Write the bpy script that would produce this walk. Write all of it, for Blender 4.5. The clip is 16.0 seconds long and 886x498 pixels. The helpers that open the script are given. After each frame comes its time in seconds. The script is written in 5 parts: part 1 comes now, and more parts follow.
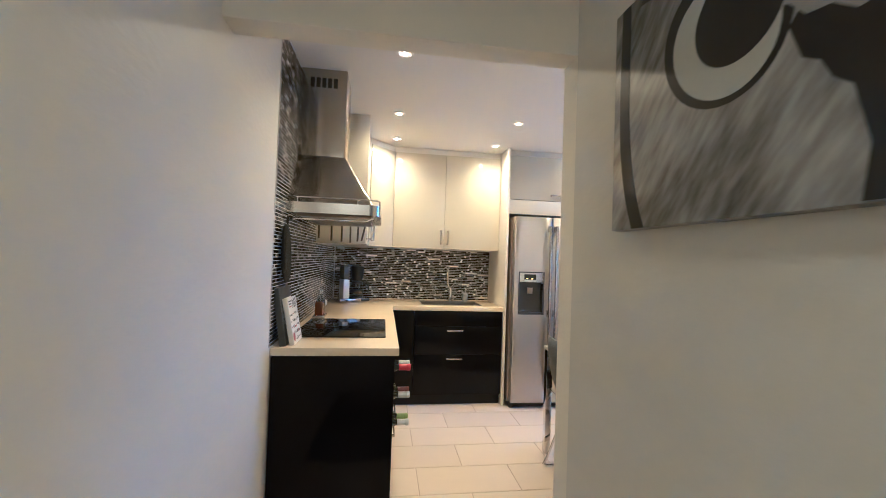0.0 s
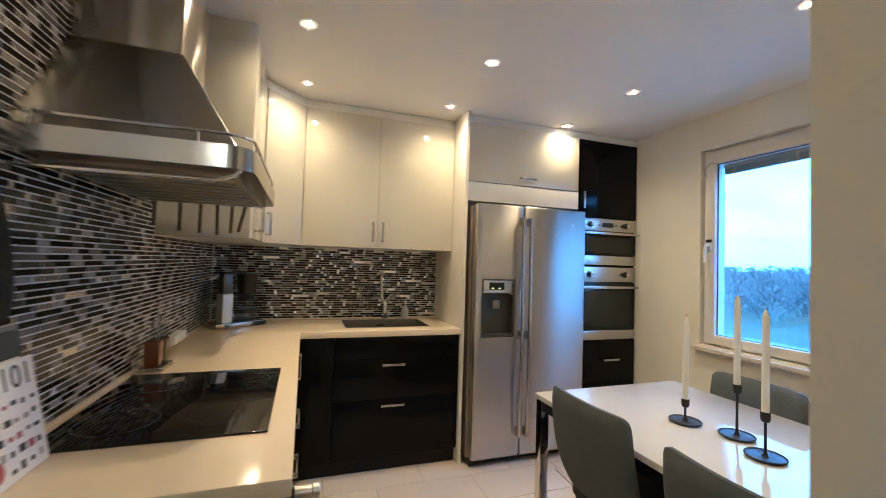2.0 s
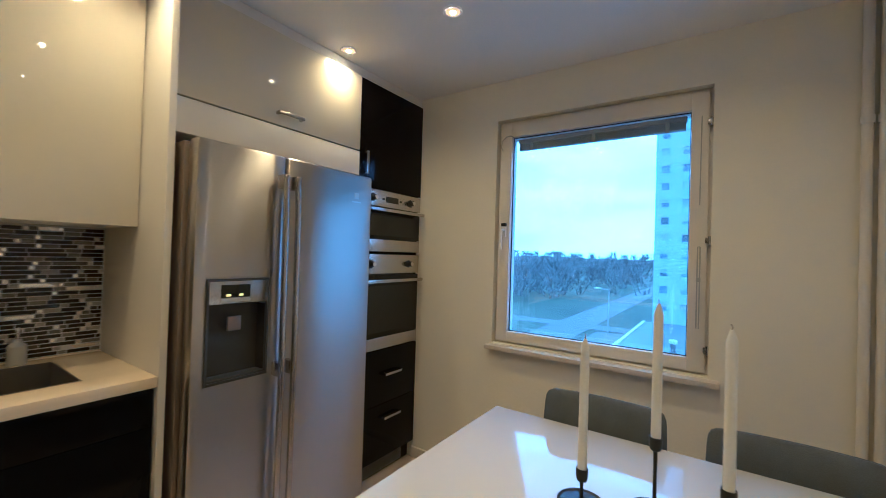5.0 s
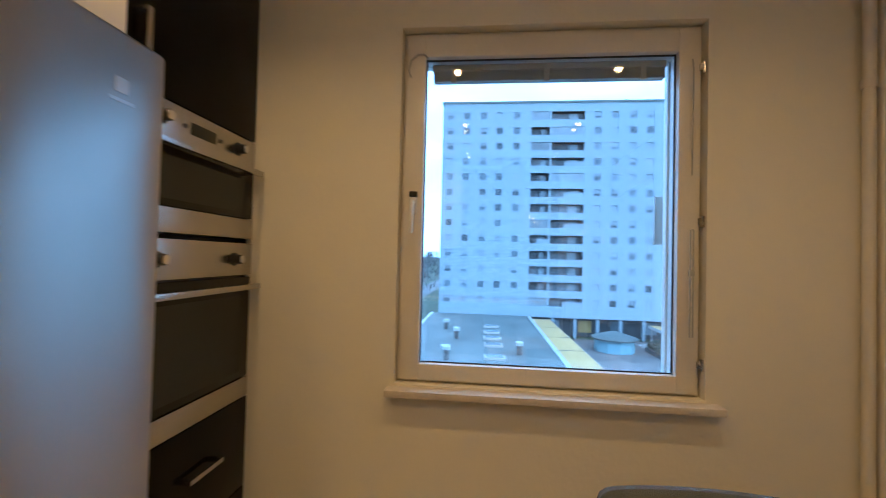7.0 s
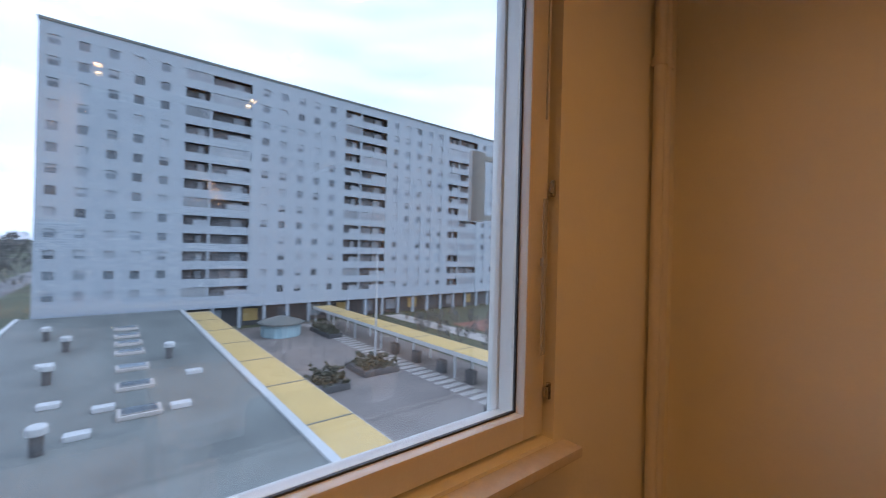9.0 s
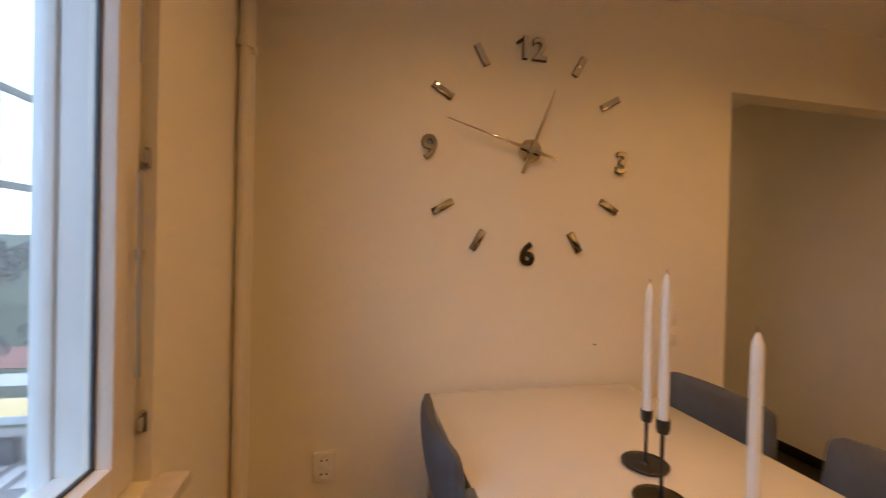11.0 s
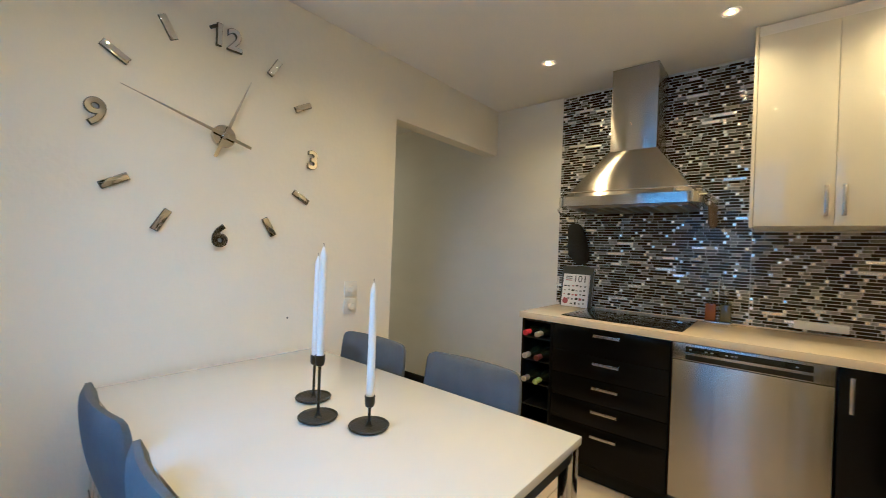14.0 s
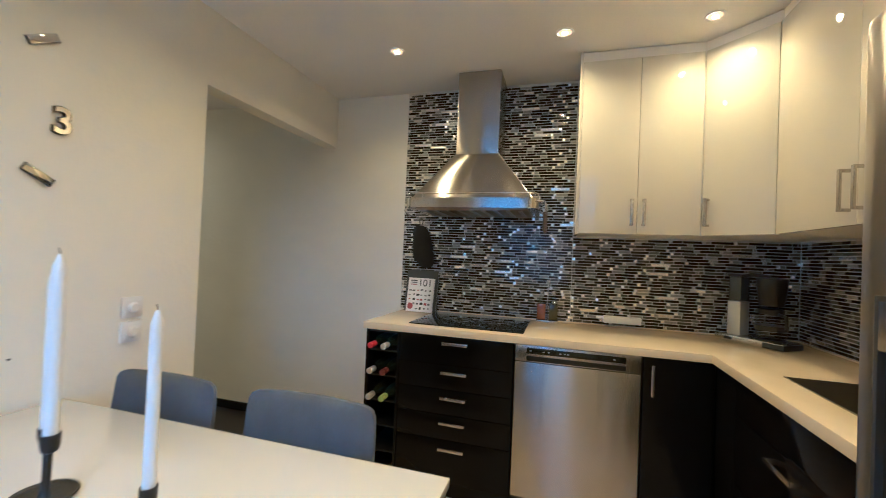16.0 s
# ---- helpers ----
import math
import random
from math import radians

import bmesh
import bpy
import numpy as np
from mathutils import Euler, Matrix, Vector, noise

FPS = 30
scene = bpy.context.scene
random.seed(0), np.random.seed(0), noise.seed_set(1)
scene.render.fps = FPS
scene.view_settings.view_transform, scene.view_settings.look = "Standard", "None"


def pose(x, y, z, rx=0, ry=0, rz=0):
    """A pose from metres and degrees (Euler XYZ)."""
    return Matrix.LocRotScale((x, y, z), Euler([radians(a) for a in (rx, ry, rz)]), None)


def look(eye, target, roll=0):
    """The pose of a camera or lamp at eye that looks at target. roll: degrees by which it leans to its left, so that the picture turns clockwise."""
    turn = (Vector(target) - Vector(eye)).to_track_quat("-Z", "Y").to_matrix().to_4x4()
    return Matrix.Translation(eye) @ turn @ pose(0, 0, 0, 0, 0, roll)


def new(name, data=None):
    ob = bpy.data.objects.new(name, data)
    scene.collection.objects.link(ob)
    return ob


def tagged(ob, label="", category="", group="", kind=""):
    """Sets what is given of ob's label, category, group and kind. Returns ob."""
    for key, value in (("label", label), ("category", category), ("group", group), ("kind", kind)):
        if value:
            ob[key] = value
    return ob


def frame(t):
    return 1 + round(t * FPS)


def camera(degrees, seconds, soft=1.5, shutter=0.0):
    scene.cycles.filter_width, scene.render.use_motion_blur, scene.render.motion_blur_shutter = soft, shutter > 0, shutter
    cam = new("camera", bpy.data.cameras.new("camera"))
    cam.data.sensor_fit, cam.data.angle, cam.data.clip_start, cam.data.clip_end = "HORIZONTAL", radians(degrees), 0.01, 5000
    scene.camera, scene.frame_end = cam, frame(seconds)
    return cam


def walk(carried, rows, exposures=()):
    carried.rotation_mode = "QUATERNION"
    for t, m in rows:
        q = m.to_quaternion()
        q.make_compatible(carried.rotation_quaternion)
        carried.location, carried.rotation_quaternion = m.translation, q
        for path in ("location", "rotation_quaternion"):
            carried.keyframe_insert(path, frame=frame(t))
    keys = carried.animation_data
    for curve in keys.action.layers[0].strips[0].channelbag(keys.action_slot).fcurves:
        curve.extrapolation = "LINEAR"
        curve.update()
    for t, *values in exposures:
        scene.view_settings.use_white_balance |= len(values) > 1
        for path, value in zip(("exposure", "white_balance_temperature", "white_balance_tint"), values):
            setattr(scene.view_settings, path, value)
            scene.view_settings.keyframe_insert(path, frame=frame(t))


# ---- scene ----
PATH = [
    (0, (0.508, -1.373, 1.339), (0.793, 0.606, 1.386), 2.0),
    (0.5, (0.541, -1.066, 1.36), (0.849, 0.91, 1.406), 1.9),
    (1, (0.545, -0.777, 1.376), (0.878, 1.194, 1.425), 2.1),
    (1.5, (0.563, -0.526, 1.367), (1.029, 1.418, 1.423), 2.0),
    (2, (0.6, -0.291, 1.345), (1.248, 1.6, 1.412), 1.8),
    (2.5, (0.618, -0.091, 1.321), (1.518, 1.694, 1.39), 1.6),
    (3, (0.623, 0.004, 1.294), (1.776, 1.636, 1.363), 1.3),
    (3.2, (0.628, 0.024, 1.282), (1.849, 1.607, 1.354), 1.2),
    (5.3, (1.08, 0.777, 1.367), (2.792, 1.81, 1.386), 1.6),
    (5.5, (1.133, 0.861, 1.364), (2.884, 1.827, 1.383), 1.4),
    (6, (1.317, 1.085, 1.347), (3.158, 1.865, 1.384), 1.4),
    (6.5, (1.501, 1.289, 1.335), (3.418, 1.861, 1.371), 1.5),
    (7, (1.699, 1.433, 1.314), (3.689, 1.631, 1.356), 1.4),
    (7.5, (1.953, 1.487, 1.323), (3.942, 1.283, 1.343), 1.1),
    (8, (2.187, 1.525, 1.319), (4.1, 0.941, 1.33), 1.0),
    (10.3, (2.811, 1.491, 1.289), (3.206, -0.47, 1.278), 1.6),
    (10.5, (2.803, 1.498, 1.296), (2.928, -0.498, 1.281), 1.5),
    (11, (2.787, 1.533, 1.31), (2.37, -0.423, 1.291), 1.4),
    (11.5, (2.79, 1.584, 1.322), (2.004, -0.255, 1.304), 1.7),
    (12, (2.793, 1.629, 1.32), (1.721, -0.059, 1.302), 1.9),
    (12.5, (2.796, 1.658, 1.31), (1.478, 0.153, 1.303), 2.1),
    (13, (2.82, 1.695, 1.295), (1.374, 0.313, 1.292), 2.2),
    (13.5, (2.83, 1.765, 1.284), (1.355, 0.414, 1.282), 2.1),
    (14, (2.808, 1.803, 1.265), (1.272, 0.522, 1.263), 2.2),
    (14.5, (2.792, 1.822, 1.265), (1.151, 0.68, 1.271), 2.3),
    (15, (2.777, 1.814, 1.27), (1.031, 0.839, 1.282), 2.3),
    (15.5, (2.735, 1.76, 1.274), (0.908, 0.946, 1.291), 2.3),
    (16, (2.612, 1.63, 1.284), (0.696, 1.058, 1.313), 2.4),
]
cam = camera(95.4, 16.0, soft=0.75, shutter=0.4)
EXPOSURES = [
    (0.0, 0.9, 3180, 3), (1.5, 0.42, 3250, 1), (3.2, 0.05, 3270, 1), (5.5, -0.45, 3280, -1), (6.0, -0.5, 3450, 0), (7.0, -0.6, 4000, 2), (7.5, -0.83, 4350, 2),
    (8.0, -1.35, 4650, 8), (10.5, -1.0, 6400, 24), (11.0, -0.55, 5200, 14), (11.5, -0.15, 3900, 3), (12.0, 0.22, 3450, -3), (13.0, 0.26, 3370, -6), (14.5, 0.26, 3350, -6), (16.0, 0.3, 3290, -4)]
walk(cam, [(t, look(eye, target, roll)) for t, eye, target, roll in PATH], EXPOSURES)

# plan, in metres: west wall x = 0, clock wall y = 0, sink wall y = YW, window wall x = XW
XW, YW, ZC = 3.16, 2.85, 2.40
XD, ZD = 1.13, 2.04            # hall doorway: width and height
GROUND = -13.0

# ---- world, sun, lamps ----
world = bpy.data.worlds.new("sky")
scene.world = world
world.use_nodes = True
wn, wl = world.node_tree.nodes, world.node_tree.links
sky = wn.new("ShaderNodeTexSky")
sky.sky_type, sky.sun_disc = "NISHITA", False
sky.sun_elevation, sky.sun_rotation = radians(24), radians(215)
sky.air_density, sky.dust_density = 1.2, 3.0
wcoord, wmap, wnoise, wramp, wmix = (wn.new(k) for k in ("ShaderNodeTexCoord", "ShaderNodeMapping", "ShaderNodeTexNoise", "ShaderNodeValToRGB", "ShaderNodeMixRGB"))
wmap.inputs["Scale"].default_value = (2.0, 2.0, 9.0)
wnoise.inputs["Scale"].default_value, wnoise.inputs["Detail"].default_value = 1.6, 6
wramp.color_ramp.elements[0].position, wramp.color_ramp.elements[1].position = 0.35, 0.7
wramp.color_ramp.elements[0].color, wramp.color_ramp.elements[1].color = (0.62, 0.62, 0.62, 1), (0.97, 0.97, 0.97, 1)
wmix.inputs[2].default_value = (32.5, 34.5, 37.5, 1)
wl.new(wcoord.outputs["Generated"], wmap.inputs[0])
wl.new(wmap.outputs[0], wnoise.inputs["Vector"])
wl.new(wnoise.outputs["Fac"], wramp.inputs[0])
wl.new(wramp.outputs[0], wmix.inputs[0])
wl.new(sky.outputs[0], wmix.inputs[1])
wl.new(wmix.outputs[0], wn["Background"].inputs[0])
wn["Background"].inputs[1].default_value = 0.15

sun = bpy.data.lights.new("sun", "SUN")
sun.energy, sun.angle, sun.color = 1.5, radians(20), (1, 0.95, 0.88)
new("sun", sun).matrix_world = look((-30, -40, 40), (0, 0, 0))

SPOT_W, SPOT_COL = 32.0, (1.0, 0.452, 0.093)
SPOTS = [(x, y) for x in (0.575, 1.49, 2.42) for y in (0.71, 1.60, 2.24)]
for x, y in SPOTS:
    lamp = bpy.data.lights.new("downlight_lamp", "SPOT")
    lamp.energy, lamp.color, lamp.spot_size, lamp.spot_blend, lamp.shadow_soft_size = SPOT_W, SPOT_COL, radians(150), 1.0, 0.02
    new("downlight_lamp", lamp).location = (x, y, ZC - 0.012)

# unseen fill lamp, added to brighten the hall walls
hall_fill = bpy.data.lights.new("hall_fill_lamp", "AREA")
hall_fill.shape, hall_fill.size, hall_fill.size_y, hall_fill.energy, hall_fill.color = "RECTANGLE", 0.3, 0.3, 19.0, (1.0, 0.54, 0.195)
new("hall_fill_lamp", hall_fill).matrix_world = look((0.57, -2.6, ZC - 0.06), (0.57, -2.6, 0))

# ---- materials ----


def mat(name, col, rough=0.5, metal=0.0, var=0.08, scale=6.0, bump=0.0, bscale=80.0, stretch=(1, 1, 1), rvar=0.1, coat=0.0, ior=1.5, rand=0.0, fine=0.04, fscale=120.0, brushed=0.0):
    """A surface with colour that wanders at two scales, uneven gloss and fine relief; rand: how far single objects differ."""
    m = bpy.data.materials.new(name)
    m.use_nodes = True
    n, l = m.node_tree.nodes, m.node_tree.links
    b = n["Principled BSDF"]
    b.inputs["Metallic"].default_value, b.inputs["IOR"].default_value, b.inputs["Coat Weight"].default_value = metal, ior, coat
    b.inputs["Coat Roughness"].default_value = 0.03
    geo, mp = n.new("ShaderNodeNewGeometry"), n.new("ShaderNodeMapping")
    mp.inputs["Scale"].default_value = stretch
    l.new(geo.outputs["Position"], mp.inputs[0])

    def tex(s, detail):
        t = n.new("ShaderNodeTexNoise")
        t.inputs["Scale"].default_value, t.inputs["Detail"].default_value = s, detail
        l.new(mp.outputs[0], t.inputs["Vector"])
        return t.outputs["Fac"]

    def math_node(op, a, c, d=0.0):
        k = n.new("ShaderNodeMath")
        k.operation = op
        for i, v in enumerate((a, c, d)):
            if isinstance(v, float):
                k.inputs[i].default_value = v
            else:
                l.new(v, k.inputs[i])
        return k.outputs[0]

    if brushed:
        tg = n.new("ShaderNodeTangent")
        tg.direction_type, tg.axis = "RADIAL", "Z"
        b.inputs["Anisotropic"].default_value, b.inputs["Anisotropic Rotation"].default_value = brushed, 0.25
        l.new(tg.outputs[0], b.inputs["Tangent"])
    big, small = tex(scale, 4), tex(fscale, 2)
    gain = math_node("MULTIPLY_ADD", big, 2.0 * var * 1.6, 1.0 - var * 1.6)
    gain = math_node("ADD", gain, math_node("MULTIPLY_ADD", small, 2.0 * fine, -fine))
    if rand:
        info = n.new("ShaderNodeObjectInfo")
        gain = math_node("ADD", gain, math_node("MULTIPLY_ADD", info.outputs["Random"], 2.0 * rand, -rand))
    vm = n.new("ShaderNodeVectorMath")
    vm.operation = "SCALE"
    vm.inputs[0].default_value = col
    l.new(gain, vm.inputs["Scale"])
    l.new(vm.outputs[0], b.inputs["Base Color"])
    l.new(math_node("MULTIPLY_ADD", big, 2.0 * rvar * rough, rough * (1 - rvar)), b.inputs["Roughness"])
    if bump:
        bp = n.new("ShaderNodeBump")
        bp.inputs["Strength"].default_value, bp.inputs["Distance"].default_value = bump, 0.01
        l.new(tex(bscale, 5), bp.inputs["Height"])
        l.new(bp.outputs[0], b.inputs["Normal"])
    return m


def glow(name, col, strength):
    m = bpy.data.materials.new(name)
    m.use_nodes = True
    b = m.node_tree.nodes["Principled BSDF"]
    b.inputs["Base Color"].default_value = (*col, 1)
    b.inputs["Emission Color"].default_value, b.inputs["Emission Strength"].default_value = (*col, 1), strength
    return m


def glass(name, tint, gloss=0.04, rough=0.0):
    """Thin clear glass: straight through, with gloss that grows at a slant."""
    m = bpy.data.materials.new(name)
    m.use_nodes = True
    n, l = m.node_tree.nodes, m.node_tree.links
    n.remove(n["Principled BSDF"])
    tr, gl, lw, pw, ad, mx = (n.new(k) for k in ("ShaderNodeBsdfTransparent", "ShaderNodeBsdfGlossy", "ShaderNodeLayerWeight", "ShaderNodeMath", "ShaderNodeMath", "ShaderNodeMixShader"))
    tr.inputs[0].default_value = (*tint, 1)
    gl.inputs["Roughness"].default_value = rough
    lw.inputs["Blend"].default_value = 0.5
    pw.operation, pw.inputs[1].default_value = "POWER", 5.0
    ad.operation, ad.inputs[1].default_value, ad.inputs[2].default_value = "MULTIPLY_ADD", 0.8, gloss
    l.new(lw.outputs["Facing"], pw.inputs[0])
    l.new(pw.outputs[0], ad.inputs[0])
    l.new(ad.outputs[0], mx.inputs[0])
    l.new(tr.outputs[0], mx.inputs[1])
    l.new(gl.outputs[0], mx.inputs[2])
    l.new(mx.outputs[0], n["Material Output"].inputs[0])
    return m


M_WALL = mat("kitchen_wall_paint", (0.80, 0.76, 0.63), 0.6, var=0.03, scale=2.0, bump=0.12, bscale=45, fine=0.015)
M_WALLW = mat("long_wall_paint", (0.76, 0.73, 0.63), 0.42, var=0.04, scale=2.5, bump=0.14, bscale=26, stretch=(1, 1, 2), fine=0.02)
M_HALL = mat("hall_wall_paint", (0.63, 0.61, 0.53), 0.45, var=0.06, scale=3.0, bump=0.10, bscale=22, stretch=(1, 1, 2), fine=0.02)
M_CEIL = mat("ceiling_paint", (0.80, 0.78, 0.74), 0.7, var=0.02, scale=2.0, bump=0.08, bscale=60)
M_TRIM = mat("white_trim_paint", (0.74, 0.70, 0.62), 0.35, var=0.04, scale=9, bump=0.05, bscale=90)
M_SILL = mat("pale_stone_sill", (0.62, 0.56, 0.47), 0.35, var=0.12, scale=30, bump=0.05)
M_WHITE = mat("white_gloss_lacquer", (0.64, 0.60, 0.48), 0.018, var=0.015, scale=3, coat=0.3, fine=0.005)
M_WHITEMATT = mat("white_cabinet_side", (0.74, 0.71, 0.65), 0.3, var=0.02, scale=3, fine=0.01)
M_BLACK = mat("black_gloss_lacquer", (0.004, 0.004, 0.0045), 0.10, var=0.1, scale=5, ior=1.22)
M_BLACKMATT = mat("black_plinth", (0.008, 0.008, 0.0085), 0.5, var=0.1, ior=1.3)
M_TOP = mat("cream_stone_worktop", (0.70, 0.595, 0.39), 0.13, var=0.03, scale=14, fine=0.03, fscale=240, rvar=0.2)
M_STEEL = mat("brushed_steel", (0.50, 0.475, 0.43), 0.30, 1.0, var=0.01, scale=1.5, stretch=(30, 30, 1), rvar=0.02, fine=0.008, fscale=25, brushed=0.92)
M_STEELH = mat("brushed_steel_across", (0.50, 0.48, 0.44), 0.26, 1.0, var=0.01, scale=1.5, stretch=(1, 1, 30), rvar=0.02, fine=0.008, fscale=25)
M_STEELHOOD = mat("brushed_hood_steel", (0.42, 0.395, 0.35), 0.25, 1.0, var=0.03, scale=1.5, stretch=(30, 30, 1), rvar=0.05, fine=0.02, fscale=25, brushed=0.97)
M_SKIRT = mat("polished_hood_skirt", (0.50, 0.48, 0.44), 0.17, 1.0, var=0.02, scale=1.5, stretch=(1, 1, 30), rvar=0.05, fine=0.01, fscale=25)
M_SINK = mat("dark_sink_steel", (0.36, 0.335, 0.29), 0.34, 1.0, var=0.05, scale=6)
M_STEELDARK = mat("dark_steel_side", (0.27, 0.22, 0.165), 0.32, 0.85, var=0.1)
M_CHROME = mat("chrome", (0.72, 0.71, 0.69), 0.08, 1.0, var=0.02)
M_HANDLE = mat("satin_nickel", (0.50, 0.475, 0.445), 0.26, 1.0, var=0.04)
M_OVENGLASS = mat("dark_oven_glass", (0.010, 0.010, 0.010), 0.06, var=0.1, ior=1.36)
M_HOB = mat("black_ceramic_hob", (0.005, 0.005, 0.006), 0.05, var=0.1, ior=1.36)
M_PLASTIC = mat("black_plastic", (0.012, 0.012, 0.012), 0.3, var=0.1)
M_DARKGREY = mat("dark_grey_plastic", (0.05, 0.05, 0.055), 0.35, var=0.1)
M_NICHE = mat("dark_niche_plastic", (0.045, 0.045, 0.046), 0.22, var=0.15)
M_GREYPL = mat("grey_plastic", (0.42, 0.42, 0.41), 0.35, var=0.05)
M_WHITEPL = mat("white_plastic", (0.76, 0.74, 0.69), 0.3, var=0.03)
M_DISPLAY = mat("dark_display", (0.01, 0.012, 0.012), 0.1)
M_LED = glow("amber_indicator", (1.0, 0.55, 0.08), 2.0)
M_LAMP = glow("lamp_reflector", (1.0, 0.42, 0.11), 1.6)
M_CORE = glow("lamp_chip", (1.0, 0.52, 0.18), 200.0)
M_GROUT = mat("grey_grout", (0.57, 0.545, 0.495), 0.8, var=0.1, scale=40, bump=0.2)
M_FLOORTILE = mat("cream_floor_tile", (0.58, 0.50, 0.41), 0.33, var=0.02, scale=7, bump=0.015, bscale=60, rvar=0.03, rand=0.04, fine=0.03)
M_FLOORGROUT = mat("floor_grout", (0.36, 0.30, 0.24), 0.8, var=0.1, scale=30)
M_HALLFLOOR = mat("dark_hall_floor", (0.022, 0.018, 0.015), 0.4, var=0.2, scale=10, stretch=(8, 1, 1))
M_FABRIC = mat("grey_chair_fabric", (0.098, 0.108, 0.122), 0.9, var=0.16, scale=16, bump=0.5, bscale=420, fine=0.18, fscale=300)
# darker copy of the chair fabric: under-table shade put into the seat's colour
M_FABRICDARK = mat("dark_fabric_seat_shade", (0.03, 0.033, 0.04), 0.9, var=0.1, scale=12, bump=0.4, bscale=420)
M_TABLE = mat("white_table_lacquer", (0.63, 0.62, 0.60), 0.07, var=0.015, scale=4, coat=0.4, fine=0.005)
M_CANDLE = mat("white_wax", (0.80, 0.78, 0.72), 0.4, var=0.03, scale=20)
M_WICK = mat("candle_wick", (0.25, 0.22, 0.18), 0.9)
M_IRON = mat("black_cast_iron", (0.014, 0.014, 0.015), 0.45, var=0.15, scale=40, bump=0.15, bscale=160)
M_MIRROR = mat("polished_acrylic_mirror", (0.68, 0.66, 0.62), 0.05, 1.0, var=0.02)
M_MIRROREDGE = mat("dark_mirror_edge", (0.03, 0.028, 0.025), 0.35)
M_GLASS = glass("window_glass", (0.955, 0.98, 0.99), 0.055)
M_CLEAR = glass("clear_glass", (0.85, 0.87, 0.86), 0.05)
M_GASKET = mat("black_gasket", (0.03, 0.033, 0.04), 0.5)
M_UPVC = mat("white_outer_frame", (0.78, 0.79, 0.77), 0.35, var=0.04, scale=10)
M_BLIND = mat("grey_blind_slats", (0.30, 0.32, 0.33), 0.45, var=0.05)
M_AMBER = mat("amber_liquid_glass", (0.15, 0.048, 0.009), 0.08, var=0.15, scale=20, coat=0.5)
M_OLIVE = mat("olive_oil_glass", (0.05, 0.045, 0.015), 0.08, var=0.15, scale=20, coat=0.5)
M_CORK = mat("bottle_glass_dark", (0.012, 0.016, 0.010), 0.07, coat=0.4)
M_RED = mat("red_foil", (0.45, 0.02, 0.02), 0.3, var=0.1)
M_FOIL = mat("silver_foil", (0.62, 0.62, 0.60), 0.35, 0.6, var=0.06)
M_GREENFOIL = mat("lime_foil", (0.30, 0.38, 0.05), 0.35, var=0.1)
M_BROWNFOIL = mat("maroon_foil", (0.10, 0.025, 0.02), 0.35, var=0.1)
M_PAPER = mat("white_book_cover", (0.78, 0.76, 0.72), 0.35, var=0.02)
M_BOOKDARK = mat("dark_book_cover", (0.045, 0.05, 0.055), 0.4, var=0.2, scale=15)
M_PAGES = mat("book_pages", (0.66, 0.62, 0.54), 0.8, var=0.1, scale=8, stretch=(60, 60, 1))
M_INK = mat("dark_print", (0.03, 0.03, 0.03), 0.5)
M_INKRED = mat("red_print", (0.30, 0.07, 0.07), 0.5)
M_INKGREY = mat("grey_print", (0.30, 0.29, 0.28), 0.5)
M_GRIP = mat("dark_brown_grip", (0.10, 0.075, 0.05), 0.32, var=0.2, scale=40)
M_MITT = mat("black_quilted_cotton", (0.012, 0.012, 0.013), 0.9, var=0.15, scale=30, bump=0.5, bscale=90)
M_T_BLACK = mat("black_glass_tile", (0.009, 0.008, 0.0075), 0.10, var=0.2, scale=30, rand=0.3, ior=1.36)
M_T_GREY = mat("grey_stone_tile", (0.15, 0.142, 0.13), 0.20, var=0.32, scale=70, rand=0.2, fine=0.15, fscale=260)
M_T_TAUPE = mat("taupe_stone_tile", (0.30, 0.285, 0.26), 0.20, var=0.30, scale=70, rand=0.2, fine=0.15, fscale=260)
M_T_SMOKE = mat("smoked_glass_tile", (0.08, 0.077, 0.074), 0.10, var=0.3, scale=60, rand=0.3, ior=1.45)
M_T_STEEL = mat("polished_steel_tile", (0.82, 0.79, 0.74), 0.24, 1.0, var=0.1, scale=30, rand=0.15)


# ---- mesh tools ----
OFFSET = {}


def thing(name, base, label, category, group="", kind=""):
    """An Empty at the thing's base; its parts are given in the room's metres."""
    ob = new(name)
    ob.location = base
    OFFSET[ob] = Vector(base)
    return tagged(ob, label, category, group, kind)


def part(name, bm, material, parent=None, label="", sharp=24, kind=""):
    """Links a bmesh as one mesh object, under a thing or a part if one is given."""
    mats = material if isinstance(material, (list, tuple)) else [material]
    off = OFFSET.get(parent, Vector((0, 0, 0)))
    if off.length:
        bmesh.ops.translate(bm, vec=-off, verts=bm.verts)
    bmesh.ops.recalc_face_normals(bm, faces=bm.faces)
    me = bpy.data.meshes.new(name)
    bm.to_mesh(me)
    bm.free()
    for m in mats:
        me.materials.append(m)
    me.polygons.foreach_set("use_smooth", [True] * len(me.polygons))
    me.set_sharp_from_angle(angle=radians(sharp))
    ob = new(name, me)
    ob.parent = parent
    OFFSET[ob] = off
    return tagged(ob, label, kind=kind)


def structure(name, bm, material, label, category):
    return tagged(part(name, bm, material), label, category, kind="structure")


